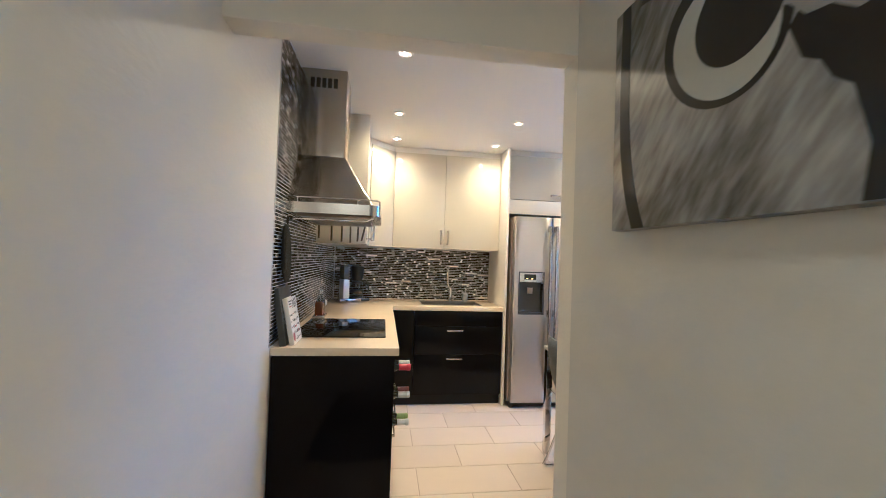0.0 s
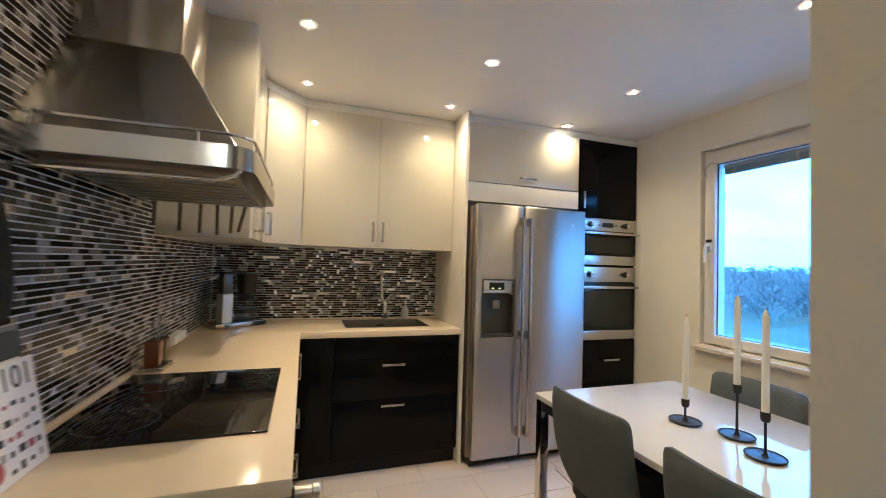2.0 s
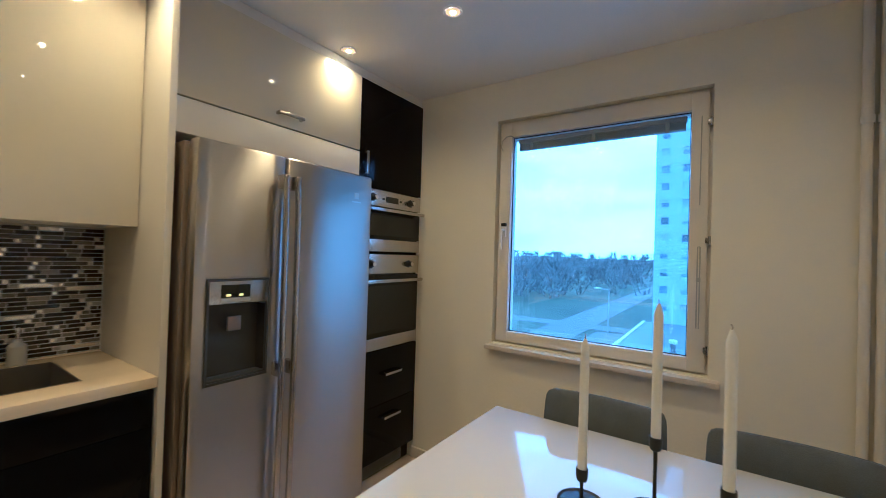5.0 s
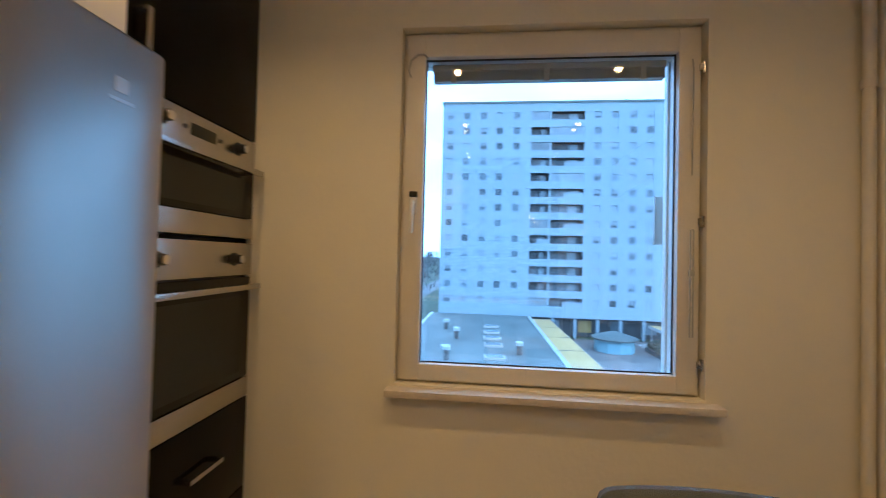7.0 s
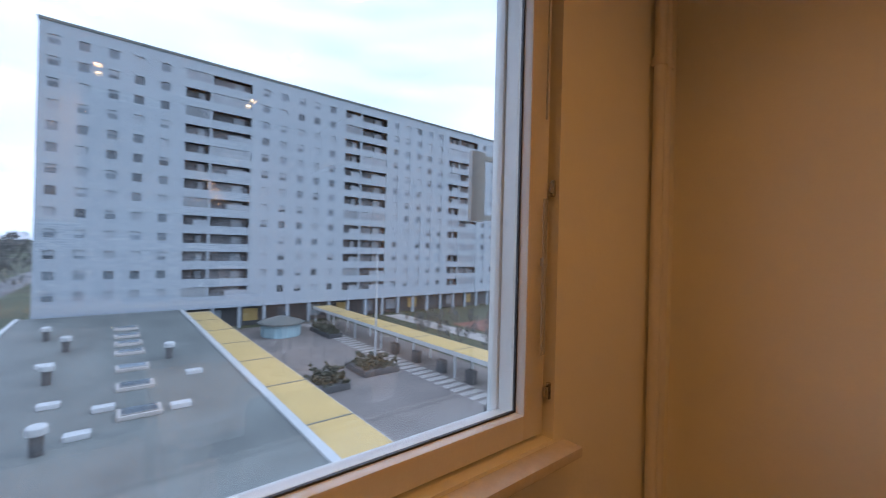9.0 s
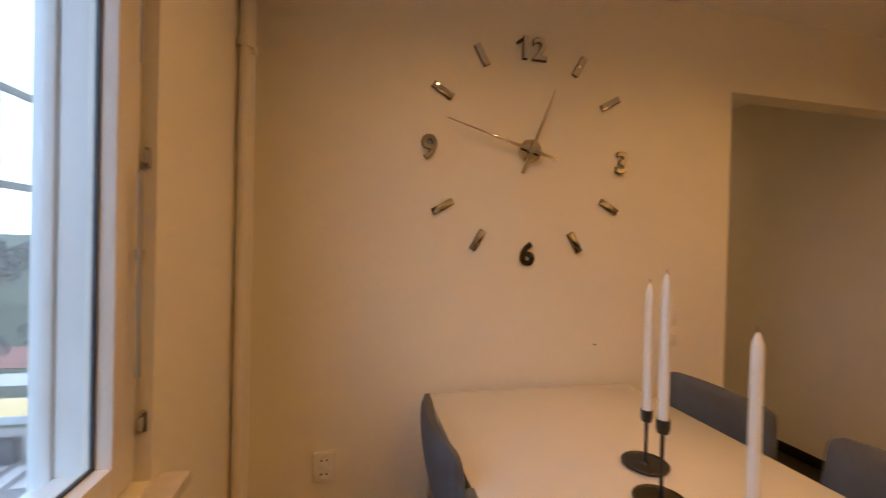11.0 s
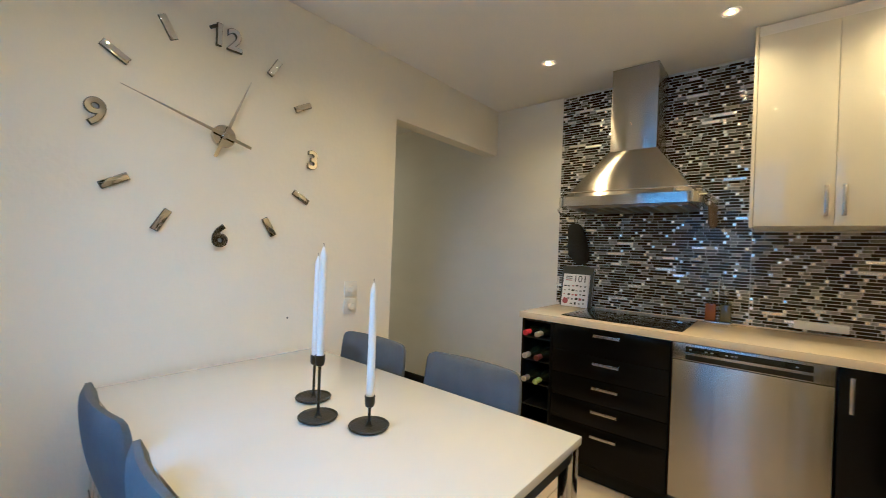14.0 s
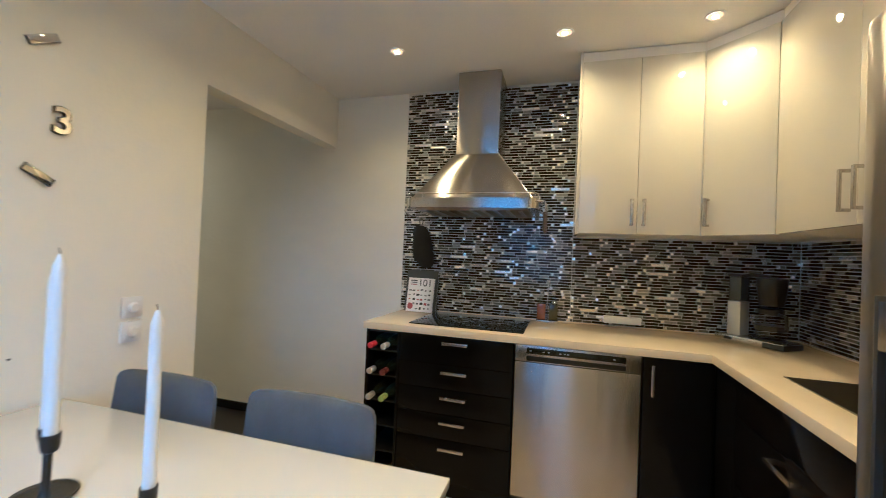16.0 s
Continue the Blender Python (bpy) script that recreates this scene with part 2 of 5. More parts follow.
def box(x0, x1, y0, y1, z0, z1, bev=0.0, bm=None, seg=2, mi=0):
    bm = bm or bmesh.new()
    g = bmesh.ops.create_cube(bm, size=1, matrix=Matrix.LocRotScale(((x0 + x1) / 2, (y0 + y1) / 2, (z0 + z1) / 2), None, (abs(x1 - x0), abs(y1 - y0), abs(z1 - z0))))
    faces = {f for v in g["verts"] for f in v.link_faces}
    for f in faces:
        f.material_index = mi
    if bev:
        edges = list({e for v in g["verts"] for e in v.link_edges})
        bmesh.ops.bevel(bm, geom=edges, offset=bev, segments=seg, affect="EDGES", profile=0.6)
    return bm


def lathe(profile, centre, seg=28, bm=None, axis="z", mi=0):
    """A body turned from (radius, height) pairs."""
    bm = bm or bmesh.new()
    rings = []
    for r, h in profile:
        ring = []
        for i in range(seg):
            a = 2 * math.pi * i / seg
            c, s = max(r, 1e-4) * math.cos(a), max(r, 1e-4) * math.sin(a)
            p = {"z": (c, s, h), "x": (h, c, s), "y": (c, h, s)}[axis]
            ring.append(bm.verts.new(Vector(p) + Vector(centre)))
        rings.append(ring)
    for a, b in zip(rings, rings[1:]):
        for i in range(seg):
            bm.faces.new((a[i], a[(i + 1) % seg], b[(i + 1) % seg], b[i])).material_index = mi
    bm.faces.new(rings[0]).material_index = mi
    bm.faces.new(list(reversed(rings[-1]))).material_index = mi
    return bm


def tube(points, r, seg=16, bm=None, mi=0):
    """A round bar along a line of points."""
    bm = bm or bmesh.new()
    pts = [Vector(p) for p in points]
    rings, side = [], None
    for i, p in enumerate(pts):
        d = (pts[min(i + 1, len(pts) - 1)] - pts[max(i - 1, 0)]).normalized()
        if side is None:
            side = d.orthogonal().normalized()
        side = (side - d * side.dot(d)).normalized()
        up = d.cross(side)
        rings.append([bm.verts.new(p + r * (math.cos(2 * math.pi * k / seg) * side + math.sin(2 * math.pi * k / seg) * up)) for k in range(seg)])
    for a, b in zip(rings, rings[1:]):
        for k in range(seg):
            bm.faces.new((a[k], a[(k + 1) % seg], b[(k + 1) % seg], b[k])).material_index = mi
    bm.faces.new(rings[0]).material_index = mi
    bm.faces.new(list(reversed(rings[-1]))).material_index = mi
    return bm


def prism(poly, lift, bm=None, mi=0):
    """A flat outline of 3D points, pushed along the vector lift."""
    bm = bm or bmesh.new()
    a = [bm.verts.new(p) for p in poly]
    b = [bm.verts.new(Vector(p) + Vector(lift)) for p in poly]
    n = len(poly)
    bm.faces.new(a).material_index = mi
    bm.faces.new(list(reversed(b))).material_index = mi
    for i in range(n):
        bm.faces.new((a[i], a[(i + 1) % n], b[(i + 1) % n], b[i])).material_index = mi
    return bm


def frustum(lo, hi, bm=None):
    """A closed body between two rings of four points."""
    bm = bm or bmesh.new()
    a, b = [bm.verts.new(p) for p in lo], [bm.verts.new(p) for p in hi]
    n = len(a)
    for i in range(n):
        bm.faces.new((a[i], a[(i + 1) % n], b[(i + 1) % n], b[i]))
    bm.faces.new(a)
    bm.faces.new(list(reversed(b)))
    return bm


def bevel_all(bm, w, seg=2):
    bmesh.ops.bevel(bm, geom=list(bm.edges), offset=w, segments=seg, affect="EDGES", profile=0.6)
    return bm


def cushion(w, h, t, shape, n=12, power=5.0):
    """A padded panel: w by h with rounded corners, t thick, thinning to its rim; shape moves each (thickness, width, height) point."""
    bm = bmesh.new()
    bmesh.ops.create_cube(bm, size=2)
    bmesh.ops.subdivide_edges(bm, edges=list(bm.edges), cuts=n, use_grid_fill=True)
    for v in bm.verts:
        d, u, q = v.co
        m = max(abs(u), abs(q))
        k = m / max((abs(u) ** power + abs(q) ** power) ** (1 / power), 1e-6)
        thick = max(0.3, (1 - m ** 9) ** 0.5)
        v.co = shape(d * t / 2 * thick, u * k * w / 2, q * k * h / 2)
    return bm


def letters(text, size, depth, m, bm=None, bold=0.0):
    """Writing as a mesh, in the built-in letter shapes, centred on the pose m."""
    cu = bpy.data.curves.new("writing", "FONT")
    cu.body, cu.size, cu.extrude, cu.align_x, cu.align_y, cu.resolution_u, cu.offset = text, size, depth / 2, "CENTER", "CENTER", 4, bold
    tmp = bpy.data.objects.new("writing", cu)
    me = bpy.data.meshes.new_from_object(tmp)
    bm = bm or bmesh.new()
    bm.from_mesh(me)
    bm.transform(m)
    bpy.data.objects.remove(tmp)
    return bm


# ---- large structure ----
bm = box(0, XW, -0.05, YW, -0.12, -0.004)
floor = structure("floor", bm, M_FLOORGROUT, "pale grout bed under cream floor tiles", "floor")
bm = box(0, XD, -3.5, -0.05, -0.12, -0.002)
structure("floor_hall", bm, M_HALLFLOOR, "dark brown hall floor boards", "floor")
bm = box(-0.2, XW + 0.15, -3.7, YW + 0.2, ZC, ZC + 0.2)
structure("ceiling", bm, M_CEIL, "smooth white painted ceiling with recessed lamps", "ceiling")
wall_west = structure("wall_west", box(-0.2, 0, -3.7, YW + 0.2, -0.12, ZC), M_WALLW, "warm white painted wall from hall to worktop", "wall")
wall_north = structure("wall_north", box(0, XW + 0.15, YW, YW + 0.2, -0.12, ZC), M_WALL, "warm white painted wall behind the sink", "wall")
bm = box(XD, XW, -0.10, 0, -0.12, ZC)
box(0, XD, -0.10, 0, ZD, ZC, bm=bm)
structure("wall_south", bm, M_WALL, "warm white wall with a big clock and hall doorway", "wall")
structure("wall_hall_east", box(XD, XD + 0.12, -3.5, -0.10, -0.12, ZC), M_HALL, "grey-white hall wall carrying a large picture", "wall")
bm = box(0, XD, -3.7, -3.5, -0.12, ZC)
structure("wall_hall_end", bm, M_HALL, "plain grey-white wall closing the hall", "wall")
WY0, WY1, WZ0, WZ1 = 0.672, 1.748, 0.848, 2.165
bm = box(XW, XW + 0.15, -0.10, WY0, -0.12, ZC)
box(XW, XW + 0.15, WY1, YW, -0.12, ZC, bm=bm)
box(XW, XW + 0.15, WY0, WY1, -0.12, WZ0, bm=bm)
box(XW, XW + 0.15, WY0, WY1, WZ1, ZC, bm=bm)
structure("wall_east", bm, M_WALL, "warm white wall around the kitchen window", "wall")
structure("building_below", box(-6, XW + 0.14, -9, YW + 6, GROUND, -0.125), mat("own_facade", (0.6, 0.6, 0.58), 0.8), "plain pale facade under the flat", "building")
# skirting boards
structure("baseboard_east", box(XW - 0.014, XW, 0.014, 2.32, 0, 0.07, 0.004), M_TRIM, "low cream skirting board along window wall", "baseboard")
structure("baseboard_south", box(XD + 0.01, XW - 0.014, 0, 0.014, 0, 0.07, 0.004), M_TRIM, "low cream skirting board under the clock", "baseboard")
structure("baseboard_hall", box(0, 0.012, -3.5, -0.07, 0, 0.065, 0.004), M_BLACKMATT, "black skirting board in the hall", "baseboard")

# ---- window ----
win = thing("window_1", (XW, (WY0 + WY1) / 2, WZ0), "single large casement window with cream frame", "window", kind="structure")


def ring(x0, x1, oy0, oy1, oz0, oz1, iy0, iy1, iz0, iz1, bev=0.004):
    b = box(x0, x1, oy0, iy0, oz0, oz1, bev)
    box(x0, x1, iy1, oy1, oz0, oz1, bev, bm=b)
    box(x0, x1, iy0 - 0.002, iy1 + 0.002, oz0, iz0, bev, bm=b)
    box(x0, x1, iy0 - 0.002, iy1 + 0.002, iz1, oz1, bev, bm=b)
    return b


GY0, GY1, GZ0, GZ1 = 0.758, 1.662, 0.92, 2.064
part("window_frame", ring(XW + 0.045, XW + 0.148, WY0, WY1, WZ0, WZ1, WY0 + 0.022, WY1 - 0.022, WZ0 + 0.022, WZ1 - 0.022), M_TRIM, win, "cream painted outer frame")
sash = part("window_sash", ring(XW + 0.022, XW + 0.068, WY0 + 0.014, WY1 - 0.014, WZ0 + 0.012, WZ1 - 0.02, GY0, GY1, GZ0, GZ1, 0.006), M_TRIM, win, "cream opening sash")
part("gasket", ring(XW + 0.0475, XW + 0.0545, GY0 - 0.001, GY1 + 0.001, GZ0 - 0.001, GZ1 + 0.001, GY0 + 0.004, GY1 - 0.004, GZ0 + 0.004, GZ1 - 0.004, 0), M_GASKET, sash, "black rubber gasket")
part("pane", box(XW + 0.049, XW + 0.053, GY0, GY1, GZ0, GZ1), M_GLASS, sash)
outer = part("outer_lining", ring(XW + 0.070, XW + 0.112, WY0 + 0.024, WY1 - 0.024, WZ0 + 0.024, WZ1 - 0.024, GY0 - 0.008, GY1 + 0.010, GZ0 - 0.012, GZ1 + 0.004), M_UPVC, win, "white lining between the panes")
part("outer_sash", ring(XW + 0.114, XW + 0.146, WY0 + 0.024, WY1 - 0.024, WZ0 + 0.024, WZ1 - 0.024, GY0 - 0.002, GY1 + 0.020, GZ0 - 0.028, GZ1 + 0.004), M_UPVC, win, "white outer sash")
part("outer_pane", box(XW + 0.126, XW + 0.130, GY0 - 0.01, GY1 + 0.024, GZ0 - 0.034, GZ1 + 0.01), M_GLASS, win)
part("window_sill", box(XW - 0.054, XW + 0.03, 0.628, 1.772, 0.815, 0.84, 0.005), M_SILL, win, "pale stone inner sill")
part("blind_headrail", box(XW + 0.072, XW + 0.106, GY0 + 0.02, GY1 - 0.02, GZ1 - 0.030, GZ1 - 0.006, 0.002), M_GREYPL, win, "grey blind headrail")
for k in range(9):
    z = GZ1 - 0.034 - 0.0042 * k
    part("slat", box(XW + 0.074, XW + 0.104, GY0 + 0.025, GY1 - 0.025, z - 0.0024, z, 0), M_BLIND, win)
for y in (0.86, 1.21, 1.56):
    part("blind_clip", box(XW + 0.069, XW + 0.073, y - 0.010, y + 0.010, GZ1 - 0.078, GZ1 - 0.02, 0.002), M_GREYPL, win)
for z in (2.0, 1.46, 0.965):
    h = lathe([(0.005, -0.020), (0.0065, -0.018), (0.0065, 0.018), (0.005, 0.020)], (XW + 0.014, WY0 + 0.006, z), 12)
    box(XW + 0.010, XW + 0.018, WY0 + 0.006, WY0 + 0.022, z - 0.012, z + 0.012, 0.002, bm=h)
    part("hinge", h, M_HANDLE, win, "small metal hinge")
wh = box(XW + 0.008, XW + 0.024, 1.682, 1.708, 1.475, 1.535, 0.004)
tube([(XW + 0.010, 1.695, 1.515), (XW - 0.018, 1.695, 1.512), (XW - 0.026, 1.695, 1.49), (XW - 0.026, 1.695, 1.40)], 0.0085, 10, wh)
part("handle", wh, M_WHITEPL, sash, "white casement handle")
part("latch", box(XW + 0.004, XW + 0.022, 1.680, 1.710, 1.536, 1.556, 0.003), M_PLASTIC, sash, "black latch")
part("wand", tube([(XW + 0.016, 0.716, 2.03), (XW + 0.008, 0.716, 1.99), (XW + 0.008, 0.718, 1.62)], 0.0025, 8), M_GREYPL, sash, "thin blind cord")
w2 = tube([(XW + 0.006, 0.712, 1.43), (XW + 0.006, 0.712, 1.06), (XW + 0.006, 0.722, 1.06), (XW + 0.006, 0.722, 1.43), (XW + 0.006, 0.712, 1.43)], 0.0028, 8)
box(XW + 0.002, XW + 0.012, 0.708, 0.726, 1.27, 1.29, 0.002, bm=w2)
part("cord_loop", w2, M_GREYPL, sash, "looped blind cord with cleat")
part("cable", tube([(XW + 0.016, 1.716, 1.985), (XW + 0.008, 1.724, 2.01), (XW + 0.006, 1.715, 2.045), (XW + 0.008, 1.69, 2.066), (XW + 0.012, 1.668, 2.07), (XW + 0.03, 1.655, 2.065)], 0.0035, 8), M_GREYPL, sash, "short blind cable")
# grey bracket outside the window
br = box(3.385, 3.400, 0.700, 0.752, 1.385, 1.580, 0.004)
box(3.392, 3.400, 0.62, 0.70, 1.560, 1.574, 0.002, bm=br)
box(3.392, 3.400, 0.62, 0.70, 1.391, 1.405, 0.002, bm=br)
part("outside_bracket", br, M_GREYPL, win, "grey plastic bracket outside the glass")
# glowing fitting made up to go with the hall fill lamp, out of view
hl = thing("hall_fill_fitting", (0.57, -2.6, ZC), "flat square fill lamp fitting, added out of sight in the hall", "ceiling lamp")
part("frame", box(0.40, 0.74, -2.77, -2.43, ZC - 0.03, ZC - 0.001, 0.004), M_TRIM, hl)
part("diffuser", box(0.42, 0.72, -2.75, -2.45, ZC - 0.034, ZC - 0.030), M_LAMP, hl)

# heating pipes in the corner
for y in (0.19, 0.142):
    p = thing("heating_pipe", (XW - 0.024, y, 0), "cream painted vertical heating pipe in the corner", "pipe", "heating pipes")
    part("pipe", lathe([(0.017, 0), (0.017, ZC)], (XW - 0.026, y, 0), 16), M_TRIM, p)
    part("clip", lathe([(0.021, 1.90), (0.021, 1.93)], (XW - 0.026, y, 0), 16), M_TRIM, p)
    part("wall_stud", box(XW - 0.026, XW, y - 0.006, y + 0.006, 1.905, 1.925), M_TRIM, p)

# downlights
for i, (x, y) in enumerate(SPOTS):
    d = thing("downlight", (x, y, ZC), "small round recessed ceiling lamp, lit, warm", "ceiling lamp", "recessed ceiling lamps")
    part("trim_ring", lathe([(0.034, 0), (0.042, -0.001), (0.043, -0.004), (0.040, -0.007), (0.031, -0.005), (0.030, 0)], (x, y, ZC), 28), M_WHITEPL, d, "white trim ring")
    part("lens", lathe([(0.030, 0), (0.030, -0.004), (0.020, -0.006)], (x, y, ZC), 24), M_LAMP, d, "glowing lamp reflector")
    part("led_chip", lathe([(0.012, -0.005), (0.012, -0.0075), (0.006, -0.009)], (x, y, ZC), 18), M_CORE, d, "bright lamp chip")

# ---- kitchen: fittings ----


def handle(length, at, along, out):
    """A flat bow handle: its middle, the way it runs and the way it stands off."""
    b = box(-length / 2, length / 2, -0.0075, 0.0075, 0.025, 0.032, 0.0015)
    for s in (-1, 1):
        box(s * (length / 2 - 0.005) - 0.005, s * (length / 2 - 0.005) + 0.005, -0.0075, 0.0075, 0.0, 0.026, 0.001, bm=b)
    x, z = Vector(along).normalized(), Vector(out).normalized()
    m = Matrix((x, z.cross(x), z)).transposed().to_4x4()
    m.translation = at
    b.transform(m)
    return b


def plate(us, vs, skip, z0, z1, bev=0.003):
    """A slab over a grid of cells, but for those that skip(u, v) leaves open."""
    bm = bmesh.new()
    grid = {(i, j): bm.verts.new((u, v, z1)) for i, u in enumerate(us) for j, v in enumerate(vs)}
    for i in range(len(us) - 1):
        for j in range(len(vs) - 1):
            if not skip((us[i] + us[i + 1]) / 2, (vs[j] + vs[j + 1]) / 2):
                bm.faces.new((grid[i, j], grid[i + 1, j], grid[i + 1, j + 1], grid[i, j + 1]))
    bmesh.ops.delete(bm, geom=[v for v in bm.verts if not v.link_faces], context="VERTS")
    g = bmesh.ops.extrude_face_region(bm, geom=list(bm.faces))
    bmesh.ops.translate(bm, vec=(0, 0, z0 - z1), verts=[e for e in g["geom"] if isinstance(e, bmesh.types.BMVert)])
    bmesh.ops.recalc_face_normals(bm, faces=bm.faces)
    if bev:
        rim = [e for e in bm.edges if len(e.link_faces) == 2 and e.calc_face_angle() > 1.0]
        bmesh.ops.bevel(bm, geom=rim, offset=bev, segments=2, affect="EDGES", profile=0.6)
    return bm


CF, CT = 0.595, 0.90            # worktop front edge and height
YF = 2.265                      # sink run's front edge
SX0, SX1, SY0, SY1 = 0.87, 1.45, 2.40, 2.76
top = thing("worktop", (0.3, 1.5, 0.862), "cream stone L-shaped worktop on black units", "worktop")
part("slab", plate([0, CF, SX0, SX1, 1.621], [0.588, YF, SY0, SY1, YW], lambda u, v: (u > CF and v < YF) or (SX0 < u < SX1 and SY0 < v < SY1), 0.862, CT), M_TOP, top)
up = box(0, 0.016, 0.60, YW, CT, CT + 0.006, 0.002)
box(0.016, 1.621, YW - 0.016, YW, CT, CT + 0.006, 0.002, bm=up)
part("upstand", up, M_TOP, top, "low stone strip along the wall")

# wine rack unit
rack = thing("wine_rack", (0.3, 0.7, 0), "black open wine rack with bottles on shelves", "wine rack")
part("side_panel", box(0.004, 0.575, 0.600, 0.618, 0.0, 0.86, 0.001), M_BLACK, rack)
part("side_panel", box(0.004, 0.575, 0.785, 0.800, 0.09, 0.86, 0.001), M_BLACK, rack)
part("back_panel", box(0.010, 0.020, 0.618, 0.785, 0.09, 0.86), M_BLACKMATT, rack)
for z in (0.09, 0.20, 0.335, 0.47, 0.607, 0.743, 0.846):
    part("shelf", box(0.02, 0.572, 0.618, 0.785, z, z + 0.008, 0.001), M_BLACKMATT, rack)
part("plinth", box(0.05, 0.52, 0.618, 0.800, 0.0, 0.09), M_BLACKMATT, rack)


def wine_bottle(y, z, foil, label):
    """A bottle lying on its shelf, neck outwards."""
    b = thing("wine_bottle", (0.45, y, z - 0.036), label, "bottle", "bottles in the wine rack")
    part("glass_body", lathe([(0.001, 0.33), (0.034, 0.332), (0.036, 0.345), (0.036, 0.52), (0.030, 0.555), (0.0155, 0.59), (0.0145, 0.602)], (0, y, z), 20, axis="x"), M_CORK, b)
    part("foil", lathe([(0.0150, 0.600), (0.0155, 0.602), (0.0150, 0.640), (0.0165, 0.642), (0.0165, 0.655), (0.014, 0.658)], (0, y, z), 18, axis="x"), foil, b, "coloured neck foil")


for y, z, foil, lab in ((0.665, 0.788, M_RED, "dark wine bottle with red foil"), (0.740, 0.788, M_FOIL, "dark wine bottle with silver foil"),
                        (0.665, 0.652, M_FOIL, "dark wine bottle with pale foil"), (0.740, 0.652, M_BROWNFOIL, "dark wine bottle with maroon foil"),
                        (0.665, 0.515, M_FOIL, "dark wine bottle with silver-grey foil"), (0.740, 0.515, M_GREENFOIL, "dark wine bottle with lime green foil")):
    wine_bottle(y, z, foil, lab)

# five-drawer unit
dr = thing("drawer_cabinet", (0.3, 1.1, 0), "black gloss cabinet with five drawers under hob", "cabinet", "base cabinets")
part("body", box(0.004, 0.553, 0.802, 1.410, 0.09, 0.86), M_BLACKMATT, dr)
part("plinth", box(0.05, 0.52, 0.802, 1.410, 0, 0.09), M_BLACKMATT, dr)
for z0, z1, zh in ((0.712, 0.858, 0.825), (0.582, 0.709, 0.674), (0.452, 0.579, 0.543), (0.322, 0.449, 0.415), (0.100, 0.319, 0.282)):
    d = part("drawer", box(0.555, 0.575, 0.803, 1.408, z0, z1, 0.002), M_BLACK, dr)
    part("handle", handle(0.136, (0.575, 1.112, zh), (0, 1, 0), (1, 0, 0)), M_HANDLE, d, "satin metal bow handle")

# dishwasher
dw = thing("dishwasher", (0.3, 1.7, 0), "built-in dishwasher with brushed steel front", "dishwasher")
part("body", box(0.01, 0.55, 1.418, 1.990, 0.09, 0.858), M_DARKGREY, dw)
part("door_panel", box(0.552, 0.582, 1.420, 1.990, 0.115, 0.775, 0.004), M_STEELHOOD, dw)
ctl = part("control_panel", box(0.552, 0.582, 1.420, 1.990, 0.778, 0.858, 0.003), M_STEELH, dw)
part("display_strip", box(0.581, 0.584, 1.475, 1.925, 0.818, 0.846, 0.001), M_DISPLAY, ctl, "black display strip")
part("grip_slot", box(0.579, 0.5835, 1.475, 1.925, 0.783, 0.806, 0.001), M_PLASTIC, ctl, "dark hand grip")
for y in (1.49, 1.552, 1.575, 1.63, 1.65, 1.665, 1.87):
    part("button", box(0.5835, 0.5852, y, y + 0.009, 0.829, 0.834, 0), M_GREYPL, ctl)
part("plinth", box(0.05, 0.53, 1.412, 1.996, 0, 0.108), M_BLACKMATT, dw)

# corner base cabinet
cb = thing("corner_cabinet", (0.3, 2.4, 0), "black gloss corner base cabinet with one door", "cabinet", "base cabinets")
part("body", box(0.004, 0.553, 1.998, YW - 0.004, 0.09, 0.86), M_BLACKMATT, cb)
part("plinth", box(0.05, 0.52, 1.998, YW - 0.004, 0, 0.09), M_BLACKMATT, cb)
d = part("door", box(0.555, 0.575, 2.000, 2.283, 0.10, 0.858, 0.002), M_BLACK, cb)
part("handle", handle(0.14, (0.575, 2.035, 0.758), (0, 0, 1), (1, 0, 0)), M_HANDLE, d, "satin metal bow handle")

# sink cabinet
sc = thing("sink_cabinet", (1.1, 2.5, 0), "black gloss sink cabinet with two drawers", "cabinet", "base cabinets")
for x0, x1 in ((0.556, 0.57), (1.603, 1.617)):
    part("side_panel", box(x0, x1, 2.307, YW - 0.004, 0.09, 0.858), M_BLACKMATT, sc)
part("bottom", box(0.57, 1.603, 2.307, YW - 0.004, 0.09, 0.11), M_BLACKMATT, sc)
part("plinth", box(0.556, 1.617, 2.33, 2.345, 0, 0.09), M_BLACKMATT, sc)
part("filler", box(0.576, 0.797, 2.285, 2.306, 0.10, 0.858, 0.002), M_BLACK, sc)
part("front_panel", box(0.80, 1.617, 2.285, 2.306, 0.722, 0.858, 0.002), M_BLACK, sc)
for z0, z1, zh in ((0.462, 0.719, 0.683), (0.10, 0.459, 0.428)):
    d = part("drawer", box(0.80, 1.617, 2.285, 2.306, z0, z1, 0.002), M_BLACK, sc)
    part("handle", handle(0.15, (1.168, 2.285, zh), (1, 0, 0), (0, -1, 0)), M_HANDLE, d, "satin metal bow handle")

# sink and tap
sk = thing("kitchen_sink", (1.16, 2.58, 0.72), "brushed steel sink sunk in the worktop", "sink")
b = box(SX0 + 0.001, SX1 - 0.001, SY0 + 0.001, SY1 - 0.001, 0.715, 0.719)
